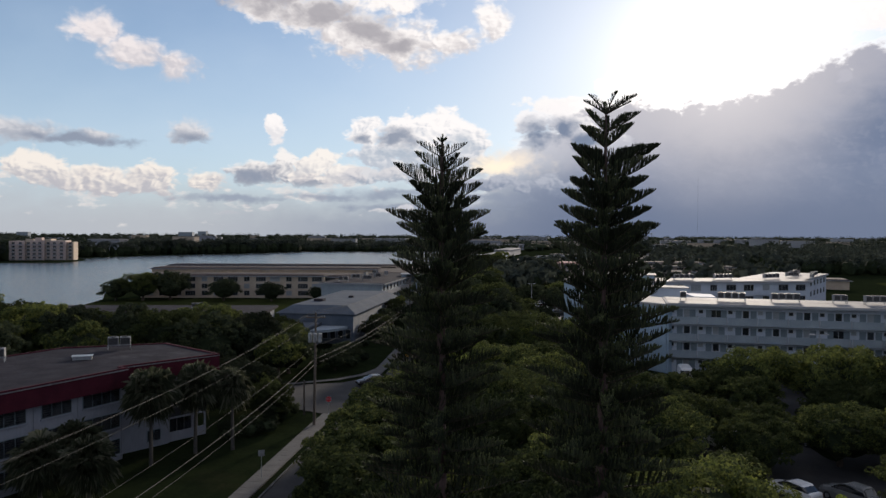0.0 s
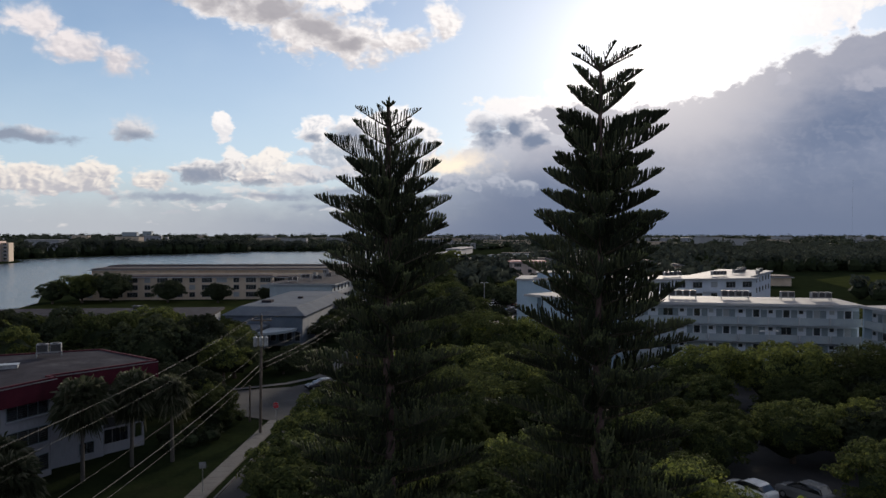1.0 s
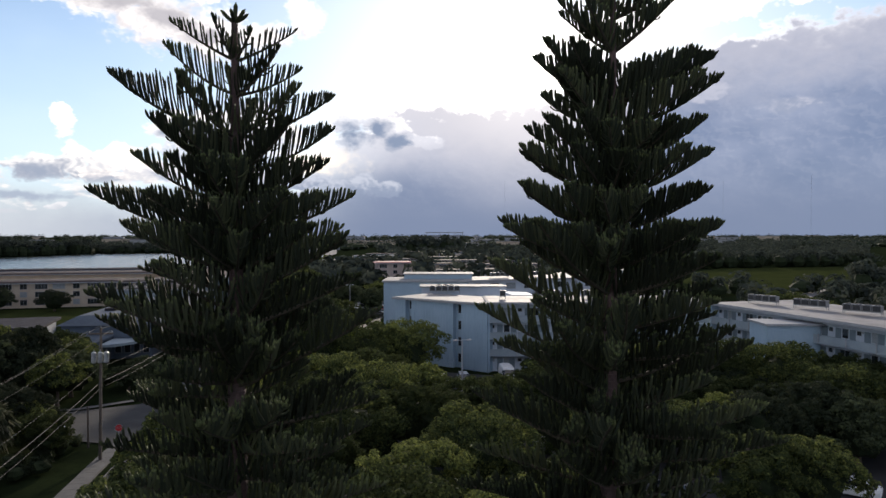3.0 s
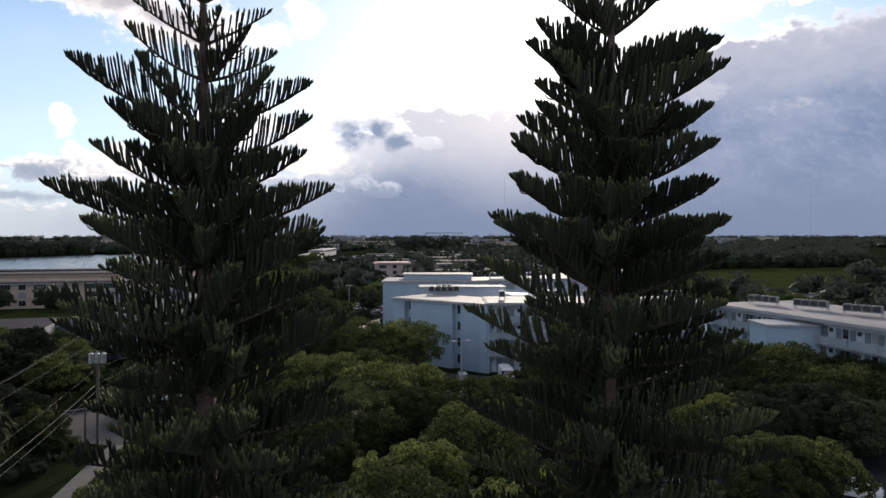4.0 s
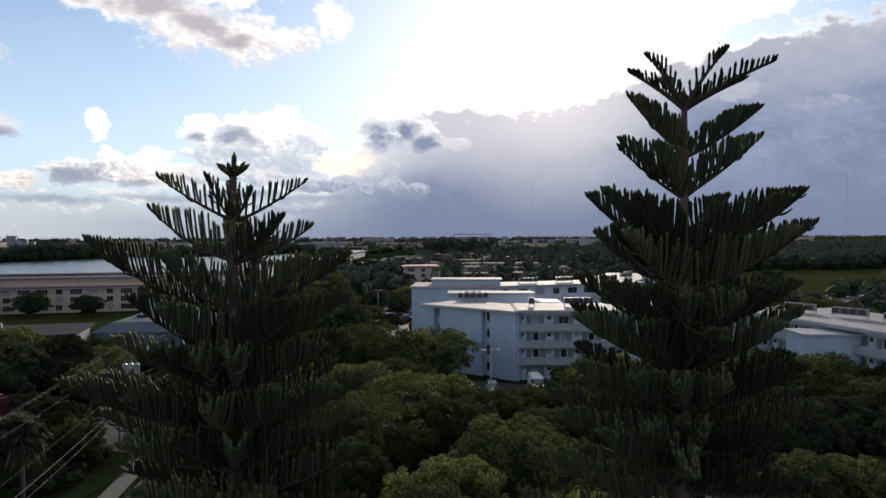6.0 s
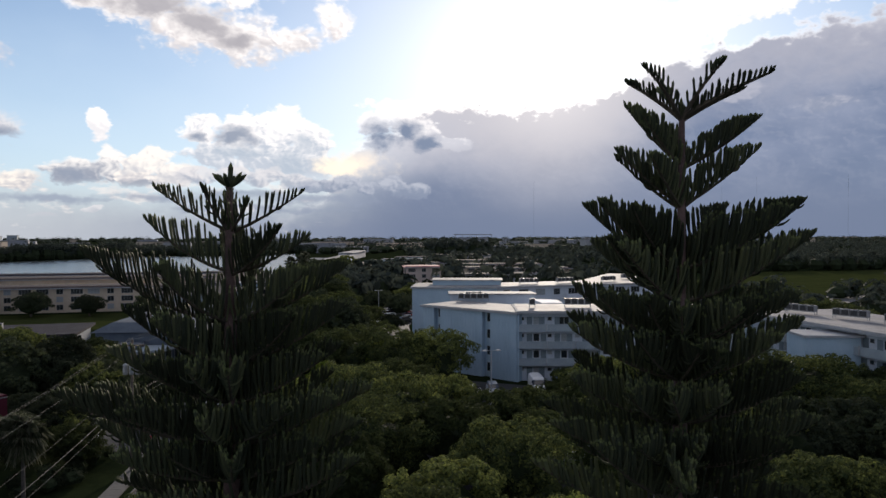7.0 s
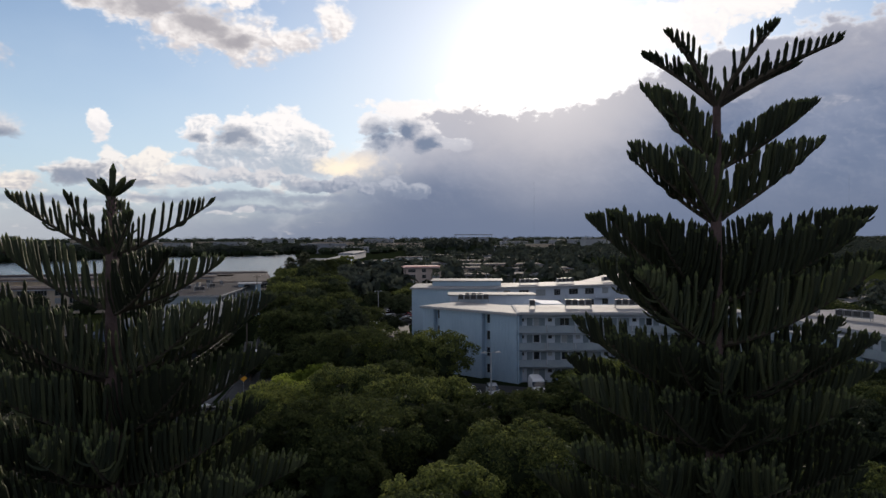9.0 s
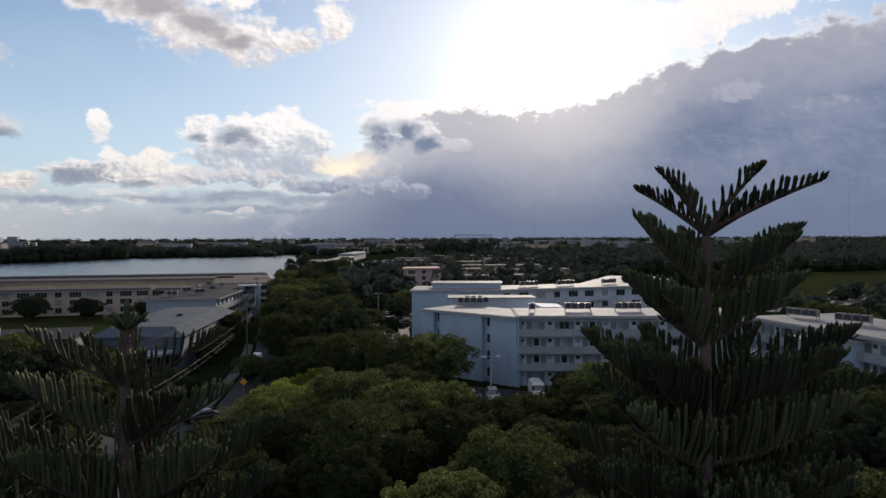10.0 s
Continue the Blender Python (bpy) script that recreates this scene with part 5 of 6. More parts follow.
for k, x, y, s in NEAR:
    plant(k, x, y, s)
# the green corridor along the street
AVENUE = [broad_tree("avenue_tree", 21, 5.6, 10.2, M_LEAF, "tall green tree in the avenue along the street", 9000, 0.22, 34, pose(7.5, 133, 0), "avenue trees"),
          broad_tree("avenue_tree", 22, 5.0, 9.4, M_LEAFD, "tall dark tree in the avenue along the street", 8000, 0.22, 30, pose(12.6, 134, 0), "avenue trees"),
          broad_tree("avenue_tree", 23, 4.8, 8.8, M_LEAF, "green tree in the avenue along the street", 8000, 0.21, 30, pose(17.0, 140, 0), "avenue trees")]
for i in range(44):
    y = 136 + i * 6.8
    wide = 3 if y < 300 else 2
    gap = float(np.interp(y, [136, 180, 250, 400], [4.9, 5.6, 7.0, 6.0]))
    for j in range(wide):
        x = side_x(y) + 8.6 + j * gap + rt.uniform(-1.2, 1.2) + max(0.0, y - 300) * 0.02
        s = rt.uniform(0.86, 1.1)
        copy_thing(AVENUE[(i + j * 2) % 3], pose(x, y + rt.uniform(-2.5, 2.5), 0, 0, 0, rt.uniform(0, 360)) @ Matrix.Diagonal((s * 0.92, s * 0.92, s * rt.uniform(0.92, 1.12), 1)))
for k, x, y, s in [(0, 6.2, 131, .8), (1, -32, 108, 1.0), (0, -40, 112, 1.0), (1, -27, 116, .92), (1, -48, 120, 1.0), (0, -36, 122, 1.0), (2, -22, 109, .72), (1, -56, 116, 1.0), (0, -64, 122, 1.0), (1, -88, 132, 1.0), (0, -80, 126, 1.0), (1, -98, 140, 1.05), (2, -74, 120, 1.0), (1, -108, 150, 1.05), (0, -70, 104, 1.0), (1, -60, 100, 1.0), (2, -50, 106, 1.0), (1, -84, 112, 1.0)]:
    copy_thing(AVENUE[k], pose(x, y, 0, 0, 0, rt.uniform(0, 360)) @ Matrix.Scale(s, 4))
# behind and beside the other buildings
for k, x, y, s in [(5, -37, 110, 1.0), (5, -44, 118, 1.05), (0, -52, 124, 1.0), (5, -35, 122, 1.0), (1, -60, 132, 1.05), (0, -44, 131, 1.0), (5, -70, 128, 1.0), (0, -78, 136, 1.1), (5, -92, 146, 1.2), (0, -105, 168, 1.2), (5, -98, 158, 1.1),
                   (0, -24, 121, .9), (1, -26, 131, .9), (1, -56, 112, .95), (0, -68, 110, 1.0), (5, -80, 118, 1.0), (0, -90, 128, 1.0), (1, -17.8, 84.5, .62), (1, -20.5, 90.5, .6), (5, -22.5, 92, .85), (5, -26, 96, .8), (5, -34, 98, .9), (5, -21.5, 114.5, .85), (5, -26.5, 111.5, .95), (0, -31, 128, .95), (5, -36, 134, 1.0), (5, -24, 125, .85), (5, -10.6, 150, .62), (1, -10.2, 159, .62), (5, -9.8, 168, .66), (1, -9.6, 180, .6), (5, -14.5, 117, .5), (5, -13.4, 124, .5), (1, -40, 104, .9),
                   (5, -84, 238, 1.25), (0, -92, 236, 1.2), (5, -100, 234, .95), (5, -66, 236, 1.0), (5, -50, 234, .85), (1, -8, 176, .8), (1, -9, 190, .9), (5, -36, 238, .6), (1, -2, 128, .6),
                   (0, 62, 155, .8), (1, 70, 150, .8), (0, 79, 150, .9), (1, 88, 153, .9), (5, 66, 140, .8), (0, 97, 146, 1.0), (5, 104, 132, 1.0), (0, 108, 120, 1.1), (5, 112, 106, 1.1), (0, 104, 92, 1.0), (5, 118, 92, 1.1), (0, 110, 80, 1.0), (5, 126, 118, 1.2), (0, 120, 140, 1.2),
                   (5, 38, 212, .9), (0, 44, 230, .9), (5, 34, 228, .9), (0, 50, 244, .9), (5, 29, 176, .62), (0, 27.5, 196, .6), (5, 60, 262, 1.0), (1, 72, 268, 1.0), (5, 84, 270, .9), (1, 110, 262, .8), (0, 125, 255, .9)]:
    plant(k, x, y, s)


def woods(name, seed, spots, count, size, label, mat):
    """Far woods as one mass of small leaf clumps."""
    rnd = random.Random(seed)
    g = Geo()
    for x, y, r, h in spots:
        lm = [(Vector((x + rnd.uniform(-.6, .6) * r, y + rnd.uniform(-.6, .6) * r, h - r * 0.45 + rnd.uniform(-.35, .3) * r)), r * rnd.uniform(0.3, 0.55)) for _ in range(7)]
        leaf_cloud(g, rnd, lm, count, size)
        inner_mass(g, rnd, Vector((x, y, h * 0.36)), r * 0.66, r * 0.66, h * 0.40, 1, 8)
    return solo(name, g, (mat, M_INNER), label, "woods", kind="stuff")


rw = random.Random(5)
spots = []
for i in range(620):
    y = rw.uniform(330, 900) if i % 3 else rw.uniform(200, 420)
    x = rw.uniform(0.42, 0.98) * y + (40 if y > 330 else 110)
    if 170 < x < 420 and 215 < y < 400 or (x < 150 and y < 330):
        continue
    r = rw.uniform(5, 8)
    spots.append((x, y, r, rw.uniform(8, 12)))
for i in range(26):
    spots.append((rw.uniform(140, 215), rw.uniform(120, 235), rw.uniform(4, 6), rw.uniform(5, 8)))
for i in range(30):
    spots.append((rw.uniform(255, 420), rw.uniform(395, 430), rw.uniform(6, 8), rw.uniform(9, 12)))
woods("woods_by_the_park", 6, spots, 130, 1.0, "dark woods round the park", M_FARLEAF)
spots = []
for i in range(260):
    u = i / 260
    x = -340 + 185 * u if i % 2 else rw.uniform(-700, -150)
    y = float(np.interp(x, [-700, -330, -292, -250, -190, -150], [500, 510, 618, 722, 800, 868])) + rw.uniform(4, 45) + (30 if x < -255 and x > -330 else 0)
    spots.append((x, y, rw.uniform(5, 8), rw.uniform(10, 16)))
for i in range(150):
    x = rw.uniform(-160, 60)
    spots.append((x, float(np.interp(x, [-160, -36, 34], [868, 890, 955])) + rw.uniform(3, 50), rw.uniform(5, 8), rw.uniform(7, 12)))
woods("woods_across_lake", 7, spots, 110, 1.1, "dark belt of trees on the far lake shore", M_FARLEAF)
spots = []
for i in range(1700):
    y = 900 * (1 + 4.3 * rw.random() ** 1.3)
    x = y * rw.uniform(-0.65, 1.15)
    far = 1 + 0.5 * (y > 2400)
    spots.append((x, y, rw.uniform(9, 16) * far, rw.uniform(8, 13) * far))
for i in range(260):
    y = rw.uniform(300, 900)
    x = rw.uniform(0.17, 0.46) * y + 20
    if any(abs(x - q[0] - q[3] / 2) < q[3] / 2 + 4 and abs(y - q[1] - 7) < 12 for q in ROWS):
        continue
    spots.append((x, y, rw.uniform(5, 7), rw.uniform(6, 10)))
for i in range(90):
    y = rw.uniform(262, 470)
    x = side_x(y) + rw.uniform(28, 28 + 0.09 * y)
    if any(q[0] - 6 < x < q[0] + q[3] + 4 and abs(y - q[1] - 4) < 14 for q in ROWS):
        continue
    spots.append((x, y, rw.uniform(4, 6), rw.uniform(6, 9)))
for i in range(40):
    spots.append((rw.uniform(160, 230), rw.uniform(700, 760), rw.uniform(6, 9), rw.uniform(14, 20)))
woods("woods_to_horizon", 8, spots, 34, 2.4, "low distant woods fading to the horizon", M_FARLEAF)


# ---- palms ----
def palm(x, y, h, seed, label, r=1.7, fronds=46):
    rnd = random.Random(seed)
    t = thing("palm_tree", pose(x, y, 0, 0, 0, seed * 40), label, "palm tree", "cabbage palms")
    lean = rnd.uniform(-0.3, 0.3)
    part("trunk", Geo().tube([(0, 0, -0.2), (lean * 0.3, 0, h * 0.5), (lean, 0, h - 0.6)], [0.2, 0.15, 0.15], 9), M_PALMBARK, t)
    top = Vector((lean, 0, h - 0.6))
    for k in range(fronds):
        a = 2.399963 * k
        e = 1.42 - 2.7 * (k + 0.5) / fronds + rnd.uniform(-0.15, 0.15)
        d = Vector((math.cos(a) * math.cos(e), math.sin(a) * math.cos(e), math.sin(e)))
        side = Vector((-math.sin(a), math.cos(a), 0))
        ln = r * rnd.uniform(0.30, 0.58)
        g = Geo()
        hub = top + d * ln + UP * (0.12 * ln)
        g.tube([top, top + d * ln * 0.6 + UP * 0.06, hub], [0.022, 0.016, 0.012], 4)
        nrm = side.cross(d)
        for j in range(25):
            w = -2.1 + 4.2 * j / 24
            q = (d * math.cos(w) + side * math.sin(w)).normalized()
            l2 = r * rnd.uniform(0.42, 0.66) * (0.75 + 0.25 * math.cos(w))
            c = d.cross(q) if abs(w) > 0.1 else side
            s = q.cross(nrm).normalized() * 0.08
            mid_ = hub + q * l2 * 0.6 + nrm * 0.05
            tip = hub + q * l2 - UP * (0.42 * l2) * rnd.uniform(0.4, 1.8)
            g.faces([tuple(hub), tuple(mid_ + s), tuple(tip), tuple(mid_ - s)], [(0, 1, 2), (0, 2, 3)])
        part("frond", g, M_PALM, t)
    return t


for i, (x, y, h, r) in enumerate([(-25.9, 69.5, 7.5, 2.7), (-22.9, 73.2, 7.4, 2.5), (-19.5, 74.4, 7.1, 2.2), (-29.4, 63.2, 4.4, 2.5), (-31.6, 60.6, 3.8, 2.6), (-27.6, 60.6, 3.6, 2.4)]):
    palm(x, y, h, 3 + i, "cabbage palm with a round shaggy head beside the flats" if i < 3 else "low bushy palm with drooping fronds", r, 96)
for i, (x, y, h) in enumerate([(10, 316, 12.5), (15, 330, 13.5), (17, 338, 14.5), (6, 306, 9)]):
    palm(x, y, h, 20 + i, "tall palm by the lake shore", 3.0, 26)


def bush(x, y, r, h, seed, mat=None, label="clipped dark green shrub"):
    rnd = random.Random(seed)
    g = Geo()
    lm = [(Vector((rnd.uniform(-.5, .5) * r, rnd.uniform(-.5, .5) * r, h * rnd.uniform(0.35, 0.65))), r * rnd.uniform(0.35, 0.55)) for _ in range(9)]
    leaf_cloud(g, rnd, lm, 520, 0.12, 0.8)
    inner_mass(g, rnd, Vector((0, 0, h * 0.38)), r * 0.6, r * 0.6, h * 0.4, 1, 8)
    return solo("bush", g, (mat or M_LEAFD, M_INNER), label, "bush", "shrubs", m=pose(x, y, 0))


for i, (x, y, r, h) in enumerate([(-17.2, 80.5, 1.4, 1.6), (-18.8, 79.0, 1.3, 1.5), (-20.6, 77.8, 1.2, 1.4), (-17.6, 83.2, 1.3, 2.0), (-16.8, 86.4, 1.2, 2.2), (-19.8, 82.0, 1.3, 1.8), (-22.0, 80.4, 1.2, 1.6), (-15.8, 88.6, 1.0, 1.5),
                                 (-12, 120, 1.4, 1.6), (-15, 121.5, 1.4, 1.6), (-18, 122, 1.4, 1.6), (-10.5, 126, 1.2, 1.4), (-13, 138, 1.3, 1.5), (-11.6, 141, 1.3, 1.5), (42, 111.5, 1.0, 1.0), (45, 110.8, 1.0, 1.1), (48.5, 110, 1.0, 1.0), (51.5, 109.2, 1.0, 1.2)]):
    bush(x, y, r, h, 300 + i)


# ---- vehicles ----
def loft(sections):
    g = Geo()
    n = len(sections[0])
    v = [p for s in sections for p in s]
    f = [(i * n + k, i * n + (k + 1) % n, (i + 1) * n + (k + 1) % n, (i + 1) * n + k) for i in range(len(sections) - 1) for k in range(n)]
    f += [tuple(range(n - 1, -1, -1)), tuple(len(v) - n + k for k in range(n))]
    return g.faces(v, f)


def ring(x, w, z0, z1, inset=0.12):
    """One cross-section of a car body at x, rounded at its shoulders."""
    h = z1 - z0
    return [(x, -w, z0 + 0.12 * h), (x, -w * 0.94, z0), (x, w * 0.94, z0), (x, w, z0 + 0.12 * h), (x, w, z0 + 0.62 * h), (x, w * (1 - inset), z0 + 0.94 * h), (x, w * 0.55, z1), (x, -w * 0.55, z1), (x, -w * (1 - inset), z0 + 0.94 * h), (x, -w, z0 + 0.62 * h)]


def car(x, y, ang, paint, label, style="sedan", group="parked cars"):
    t = thing("car" if style != "van" else "van", pose(x, y, 0, 0, 0, ang), label, "car" if style != "van" else "van", group)
    if style == "van":
        body = [(-2.6, .90, .45, 2.1), (-2.5, .97, .30, 2.3), (0.9, .97, .30, 2.32), (1.5, .95, .30, 2.2), (2.0, .92, .30, 1.35), (2.6, .86, .35, 1.10), (2.75, .80, .42, .95)]
        glass, roof = [(1.35, .955, 1.28, 2.1), (1.62, .93, 1.28, 2.0), (2.0, .88, 1.28, 1.38)], None
    elif style == "pickup":
        body = [(-2.7, .92, .5, 1.05), (-2.6, .96, .42, 1.1), (1.0, .96, .38, 1.12), (2.4, .93, .40, 1.08), (2.75, .85, .48, .95)]
        glass, roof = [(-0.85, .86, 1.08, 1.14), (-0.7, .80, 1.08, 1.75), (0.7, .78, 1.08, 1.76), (1.35, .86, 1.08, 1.14)], (-0.66, 0.66, .72, 1.74, 1.82)
    else:
        k = 0.16 if style == "suv" else 0.0
        body = [(-2.25, .70, .42, .82 + k), (-2.15, .84, .28, .98 + k), (-1.2, .90, .22, 1.0 + k), (0.8, .90, .22, .98 + k), (1.8, .88, .24, .86 + k), (2.15, .80, .28, .74 + k), (2.28, .62, .38, .66 + k)]
        glass, roof = [(-2.0 + 0.1, .74, .92 + k, .98 + k), (-1.35 - 1.6 * k, .72, .92 + k, 1.38 + k * 1.6), (0.05, .72, .92 + k, 1.43 + k * 1.6), (1.15, .76, .92 + k, 0.98 + k)], (-1.2 - 1.2 * k, 0.0, .60, 1.36 + 1.5 * k, 1.455 + 1.6 * k)
    part("body", loft([ring(*s) for s in body]), paint, t, smooth=False)
    if glass:
        part("glazing", loft([ring(a, w, z0, z1, 0.1) for a, w, z0, z1 in glass]), M_CARGLASS, t)
    if roof:
        part("roof_panel", Geo().frustum([(roof[0] - .25, -roof[2] - .06), (roof[1] + .3, -roof[2] - .06), (roof[1] + .3, roof[2] + .06), (roof[0] - .25, roof[2] + .06)], roof[3] - 0.02, [(roof[0], -roof[2]), (roof[1], -roof[2]), (roof[1], roof[2]), (roof[0], roof[2])], roof[4]), paint, t)
    for wx in (-1.35, 1.38):
        for s in (-1, 1):
            w = part("wheel", Geo().tube([(wx, s * 0.70, 0.32), (wx, s * 0.90, 0.32)], 0.32, 14), M_TYRE, t)
            part("rim", Geo().tube([(wx, s * 0.89, 0.32), (wx, s * 0.915, 0.32)], 0.19, 10), M_METAL, w)
    for s in (-1, 1):
        part("headlight", Geo().box(body[-2][0] - 0.12, body[-2][0] + 0.06, s * 0.62 - 0.14, s * 0.62 + 0.14, .60, .72), M_TRIM, t)
        part("tail_light", Geo().box(body[1][0] - 0.04, body[1][0] + 0.06, s * 0.64 - 0.14, s * 0.64 + 0.14, .70, .84), M_LAMPRED, t)
        part("mirror", Geo().box(0.75, 0.92, s * 0.98 - 0.08, s * 0.98 + 0.08, .95, 1.08), paint, t)
    return t


CARS = [
    (31.4, 60.6, 115, "white", "white sedan parked under the trees"), (35.4, 59.2, 115, "grey", "dark grey sedan in the next bay"), (34.6, 77.5, 100, "white", "white car half hidden by branches"), (37.4, 76.8, 100, "silver", "silver car half hidden by branches"),
    (40.6, 76.0, 100, "grey", "grey car in the shaded car park"), (43.6, 75.0, 100, "white", "white car in the shaded car park"), (50.6, 55.6, 128, "white", "white car at the edge of the car park"), (31.0, 74.2, 100, "white", "white car roof between branches"), (49.5, 73.0, 100, "silver", "silver car in the shaded car park"),
    (29.2, 107.6, 258, "white", "white car backed into a bay by the flats"), (32.4, 107.2, 258, "silver", "silver car backed into a bay by the flats"),
    (25.4, 101.6, 258, "grey", "grey car under the big tree"), (27.6, 86.5, 90, "white", "white car between the trees"),
]
for x, y, a, c, lab in CARS:
    car(x, y, a, PAINTS[c], lab, "suv" if c in ("silver", "grey") else "sedan")
car(39.4, 107.6, 258, PAINTS["white"], "white delivery van beside the flats", "van")
car(-7.7, 105.4, 205, PAINTS["black"], "black sedan turning at the junction", "sedan", "cars on the street")
car(-2.3, 133.5, 268, PAINTS["blue"], "blue pickup at the kerb", "pickup", "cars on the street")
car(-1.2, 143.0, 268, PAINTS["white"], "white van at the kerb", "van", "cars on the street")
car(-4.6, 228, 85, PAINTS["white"], "white car on the far street", "suv", "cars on the street")
rc = random.Random(9)
for i in range(22):
    y = 196 + (i % 11) * 5.2
    x = 28.5 + (y - 196) * 0.36 + (i // 11) * 8.0
    c = ("white", "silver", "grey", "white", "black", "silver", "red")[i % 7]
    car(x, y, 20 + rc.uniform(-4, 4), PAINTS[c], c + " car in the far car park", "suv" if i % 2 else "sedan")


# ---- poles, wires, signs and lamps ----
def utility_pole(x, y, h, label, cans=True, lean=0.0):
    t = thing("utility_pole", pose(x, y, 0, 0, lean, 0), label, "utility pole", "street poles")
    part("pole", Geo().tube([(0, 0, -0.3), (0, 0, h)], [0.17, 0.11], 10), M_WOOD, t)
    part("crossarm", Geo().box(-1.1, 1.1, -0.07, 0.07, h - 0.65, h - 0.5), M_WOOD, t)
    for k in (-1.0, 0.0, 1.0):
        part("insulator", Geo().tube([(k, 0, h - (0.5 if k else 0)), (k, 0, h - (0.32 if k else -0.18))], 0.05, 8), M_METAL, t)
    if cans:
        for k in (-0.55, 0.0, 0.55):
            c = part("transformer", Geo().tube([(k, -0.38, h - 3.4), (k, -0.38, h - 3.3), (k, -0.38, h - 2.4), (k, -0.38, h - 2.3)], [0.18, 0.24, 0.24, 0.14], 12), M_METAL, t, "grey transformer can")
            part("bushing", Geo().tube([(k, -0.38, h - 2.3), (k, -0.38, h - 2.05)], 0.035, 6), M_TRIM, c)
    return t


POLES = [(-17.8, 26, 12.6), (-12.6, 83.4, 13.0), (side_x(150) + 0.9, 150, 12.4), (side_x(222) + 0.9, 222, 12.2), (7.5, 300, 12.2)]
for i, (x, y, h) in enumerate(POLES):
    utility_pole(x, y, h, "weathered wooden utility pole with three transformers" if i == 1 else "weathered wooden utility pole with a crossarm", i == 1, 0.8 if i == 1 else 0.0)


def wire(a, b, sag, r, label="overhead cable sagging between poles"):
    a, b = Vector(a), Vector(b)
    pts = [a.lerp(b, k / 24) - UP * (sag * 4 * (k / 24) * (1 - k / 24)) for k in range(25)]
    solo("overhead_cable", Geo().tube(pts, r, 5), M_WIRE, label, "cable", "street cables", smooth=True)


for i in range(len(POLES) - 1):
    (x0, y0, h0), (x1, y1, h1) = POLES[i], POLES[i + 1]
    for k in (-1.0, 0.0, 1.0):
        wire((x0 + k, y0, h0 - (0.3 if k else -0.18)), (x1 + k, y1, h1 - (0.3 if k else -0.18)), 0.9, 0.010)
    wire((x0, y0, h0 - 3.9), (x1, y1, h1 - 3.9), 0.8, 0.011)
    wire((x0, y0, 7.6), (x1, y1, 7.6), 0.9, 0.026, "thick telephone cable between poles")
    wire((x0 + 0.1, y0, 7.1), (x1 + 0.1, y1, 7.1), 1.0, 0.016, "telephone cable between poles")


def stop_sign(x, y, ang):
    t = thing("stop_sign", pose(x, y, 0, 0, 0, ang), "red octagonal stop sign on a metal post", "road sign")
    part("post", Geo().box(-0.03, 0.03, -0.02, 0.02, -0.2, 2.9), M_METAL, t)
    oc = [(0.38 * math.cos(radians(22.5 + 45 * k)), 2.55 + 0.38 * math.sin(radians(22.5 + 45 * k))) for k in range(8)]
    inn = [(0.345 * math.cos(radians(22.5 + 45 * k)), 2.55 + 0.345 * math.sin(radians(22.5 + 45 * k))) for k in range(8)]
    b = Geo()
    b.faces([(x, -0.03, z) for x, z in oc] + [(x, -0.022, z) for x, z in oc], [tuple(range(8)), tuple(range(15, 7, -1))] + [(k, 8 + k, 8 + (k + 1) % 8, (k + 1) % 8) for k in range(8)])
    part("border", b, M_TRIM, t)
    b = Geo()
    b.faces([(x, -0.036, z) for x, z in inn], [tuple(range(8))])
    pl = part("plate", b, M_SIGNRED, t)
    cu = bpy.data.curves.new("lettering", "FONT")
    cu.body, cu.size, cu.align_x, cu.align_y = "STOP", 0.29, "CENTER", "CENTER"
    cu.materials.append(M_TRIM)
    o = new("lettering", cu)
    o.parent = pl
    o.matrix_basis = pose(0, -0.042, 2.55, 90, 0, 0)


stop_sign(-11.2, 85.4, 4)
t = thing("warning_sign", pose(-2.75, 118.2, 0, 0, 0, 0), "orange-yellow diamond warning sign on a post", "road sign")
part("post", Geo().box(-0.03, 0.03, -0.02, 0.02, -0.2, 2.6), M_METAL, t)
part("plate", Geo().faces([(0, -0.03, 1.75), (0.55, -0.03, 2.3), (0, -0.03, 2.85), (-0.55, -0.03, 2.3), (0, -0.022, 1.75), (0.55, -0.022, 2.3), (0, -0.022, 2.85), (-0.55, -0.022, 2.3)], [(0, 1, 2, 3), (7, 6, 5, 4), (0, 4, 5, 1), (1, 5, 6, 2), (2, 6, 7, 3), (3, 7, 4, 0)]), M_SIGNYEL, t)
t = thing("street_sign", pose(-14.5, 65.4, 0, 0, 0, 10), "small grey sign plate on a thin post by the pavement", "road sign")
part("post", Geo().box(-0.025, 0.025, -0.02, 0.02, -0.2, 2.6), M_METAL, t)
part("plate", Geo().box(-0.28, 0.28, -0.03, -0.02, 2.05, 2.6), M_ACBODY, t)
solo("bollard_post", Geo().tube([(0, 0, -0.2), (0, 0, 4.2)], [0.11, 0.09], 8), M_WOOD, "short dark wooden post at the junction", "post", m=pose(-14.6, 88.4, 0))


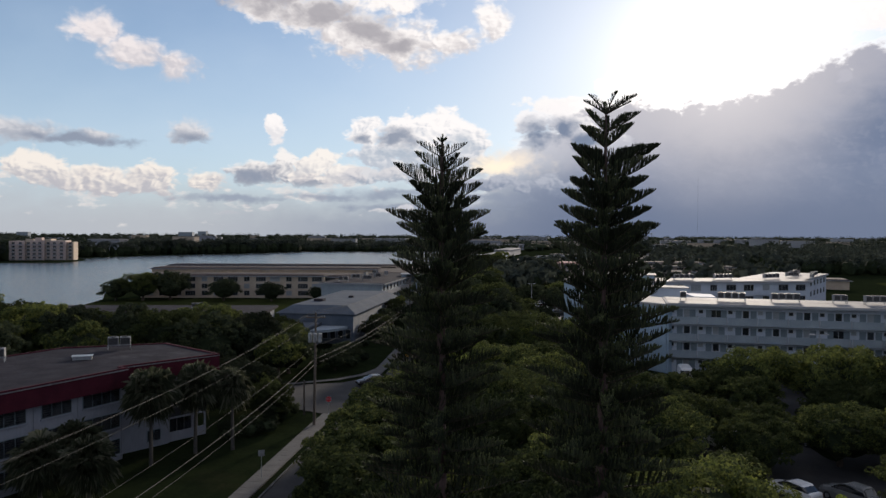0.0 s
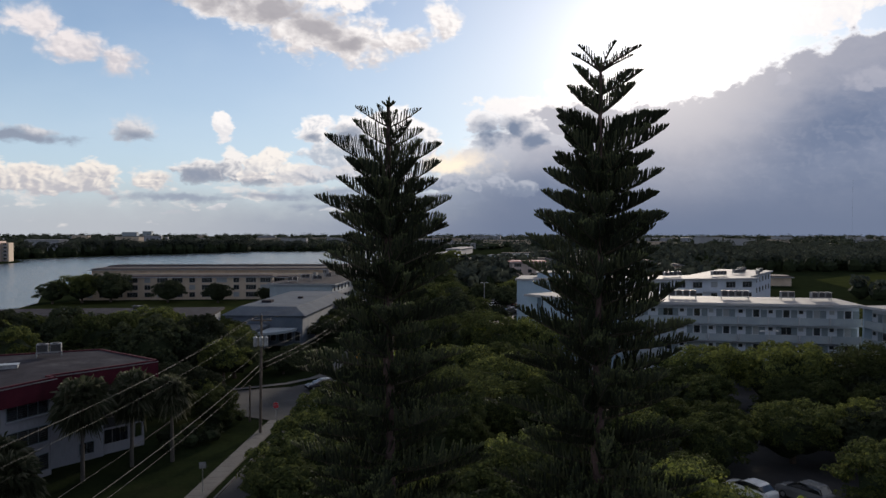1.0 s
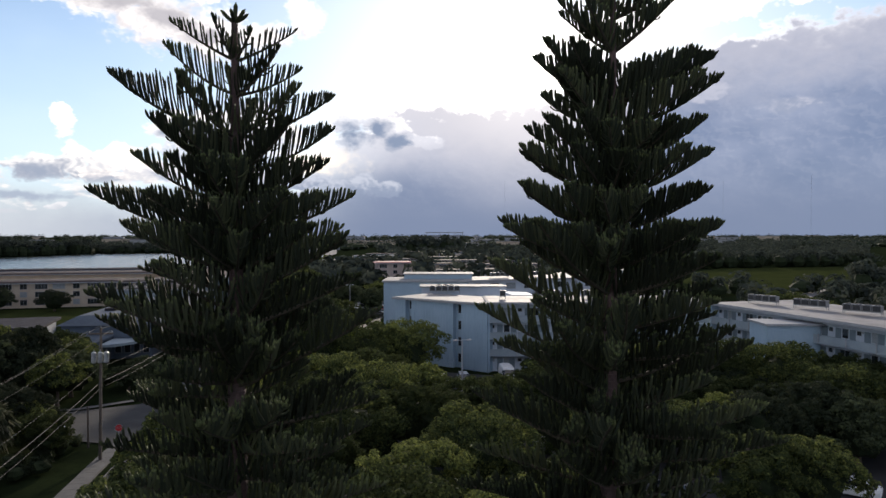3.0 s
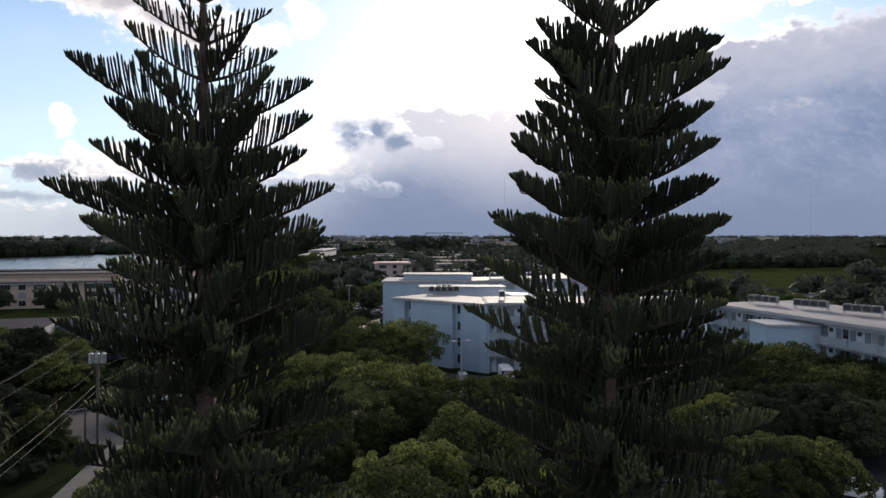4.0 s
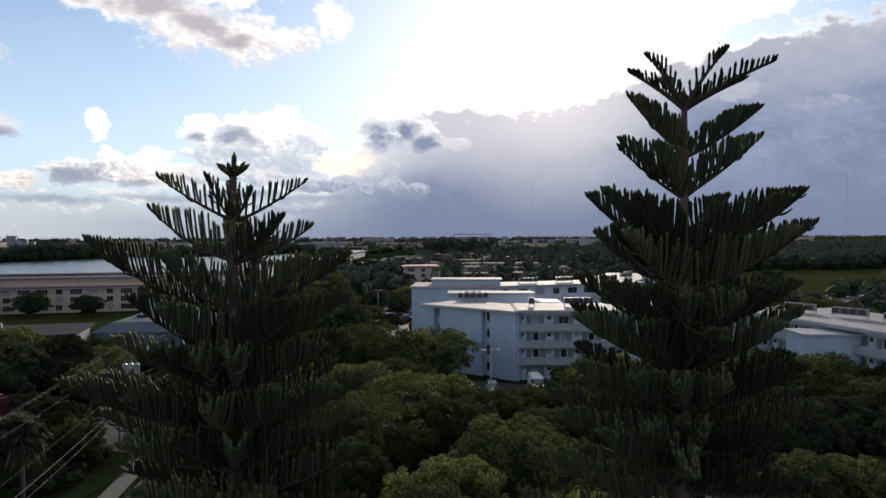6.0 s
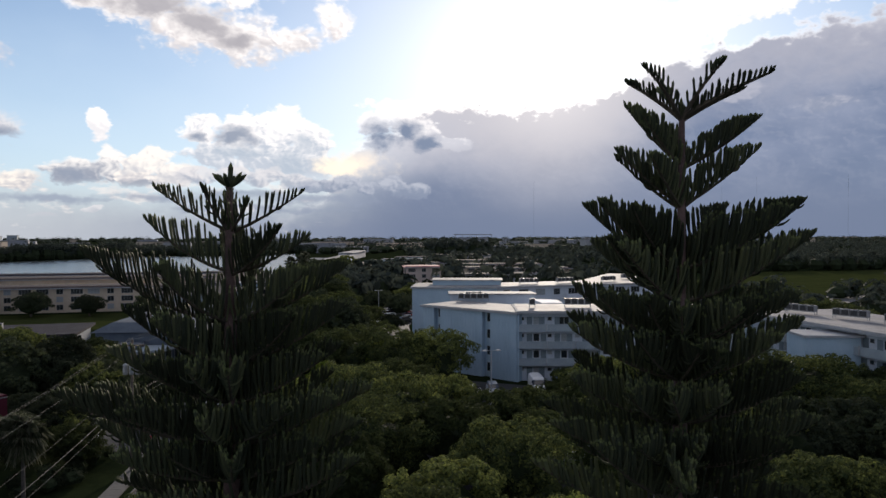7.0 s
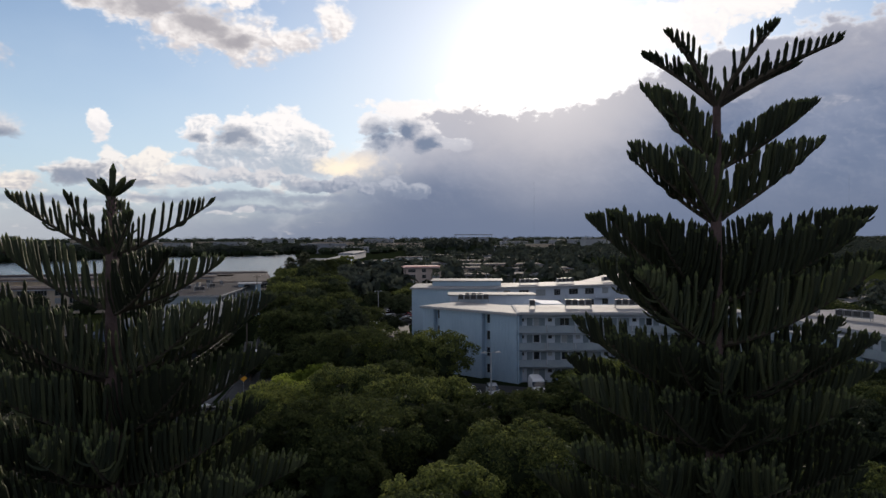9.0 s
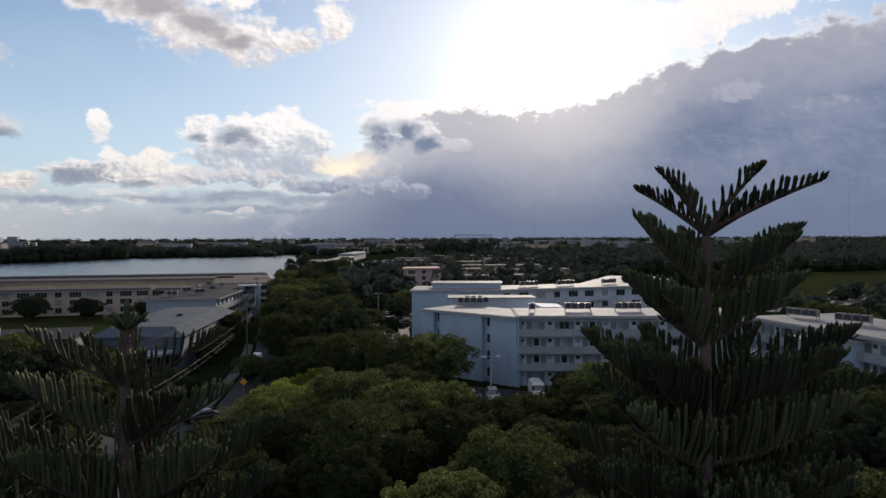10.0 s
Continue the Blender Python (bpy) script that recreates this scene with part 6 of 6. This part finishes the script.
def lot_lamp(x, y, h, ang, label):
    t = thing("street_lamp", pose(x, y, 0, 0, 0, ang), label, "street lamp", "car park lamps")
    part("base", Geo().tube([(0, 0, -0.1), (0, 0, 0.6)], 0.24, 10), M_CONCRETE, t)
    part("pole", Geo().tube([(0, 0, 0.6), (0, 0, h)], [0.11, 0.08], 10), M_TRIM, t)
    part("arm", Geo().tube([(-0.75, 0, h), (0.75, 0, h)], 0.04, 6), M_TRIM, t)
    for s in (-1, 1):
        part("lamp_head", Geo().frustum([(s * 0.95 - 0.38, -0.17), (s * 0.95 + 0.38, -0.17), (s * 0.95 + 0.38, 0.17), (s * 0.95 - 0.38, 0.17)], h - 0.07, [(s * 0.95 - 0.25, -0.11), (s * 0.95 + 0.25, -0.11), (s * 0.95 + 0.25, 0.11), (s * 0.95 - 0.25, 0.11)], h + 0.09), M_TRIM, t)
    return t


lot_lamp(28.8, 96.6, 8.2, 0, "pale two-headed car park lamp on a tall pole")
lot_lamp(51.7, 93.3, 9.2, 0, "pale two-headed car park lamp on a tall pole")
lot_lamp(30.4, 205, 8.0, 30, "pale two-headed lamp in the far car park")

# ---- far skyline ----
for i, (az, dist, top) in enumerate(((43.1, 1500, 133), (20.9, 1700, 150), (37.3, 1900, 165), (34.9, 1800, 140))):
    x, y = dist * math.sin(radians(az)), dist * math.cos(radians(az))
    solo("radio_mast", Geo().tube([(0, 0, 0), (0, 0, top)], [0.16, 0.12], 6), M_PARAPET, "thin grey radio mast on the horizon", "radio mast", "radio masts", m=pose(x, y, 0))
rb = random.Random(31)
for i in range(60):
    y = rb.uniform(900, 3200)
    az = rb.uniform(-2, 44) if i % 4 else rb.uniform(-28, -2)
    x = y * math.tan(radians(az))
    w, h = rb.uniform(25, 80), rb.uniform(8, 16)
    cream_flats(pose(x, y, 0, 0, 0, rb.uniform(-20, 20)), w, 18, h, "pale low building far off among trees", False, (M_OFFWHITE, M_BEIGE, M_TRIM)[i % 3], (M_ROOFW, M_ROOFG, M_ROOFB)[i % 3])
st = thing("stadium", pose(780, 2700, 0, 0, 0, -16), "pale stadium with a flat roof on masts on the horizon", "stadium")
part("stand", Geo().box(-60, 60, 0, 60, 0, 17), M_OFFWHITE, st)
part("roof", Geo().box(-75, 75, -6, 66, 26, 29), M_TRIM, st)
for k in range(6):
    part("mast", Geo().box(-70 + 28 * k, -68 + 28 * k, 10, 12, 17, 26), M_METAL, st)
for i, (az, w, h) in enumerate(((-19.0, 50, 24), (-17.6, 30, 27), (-29.5, 40, 22))):
    d_ = 2600
    cream_flats(pose(d_ * math.tan(radians(az)), d_, 0), w, 20, h, "pale tower flats on the far skyline", False, M_PARAPET, M_ROOFG)
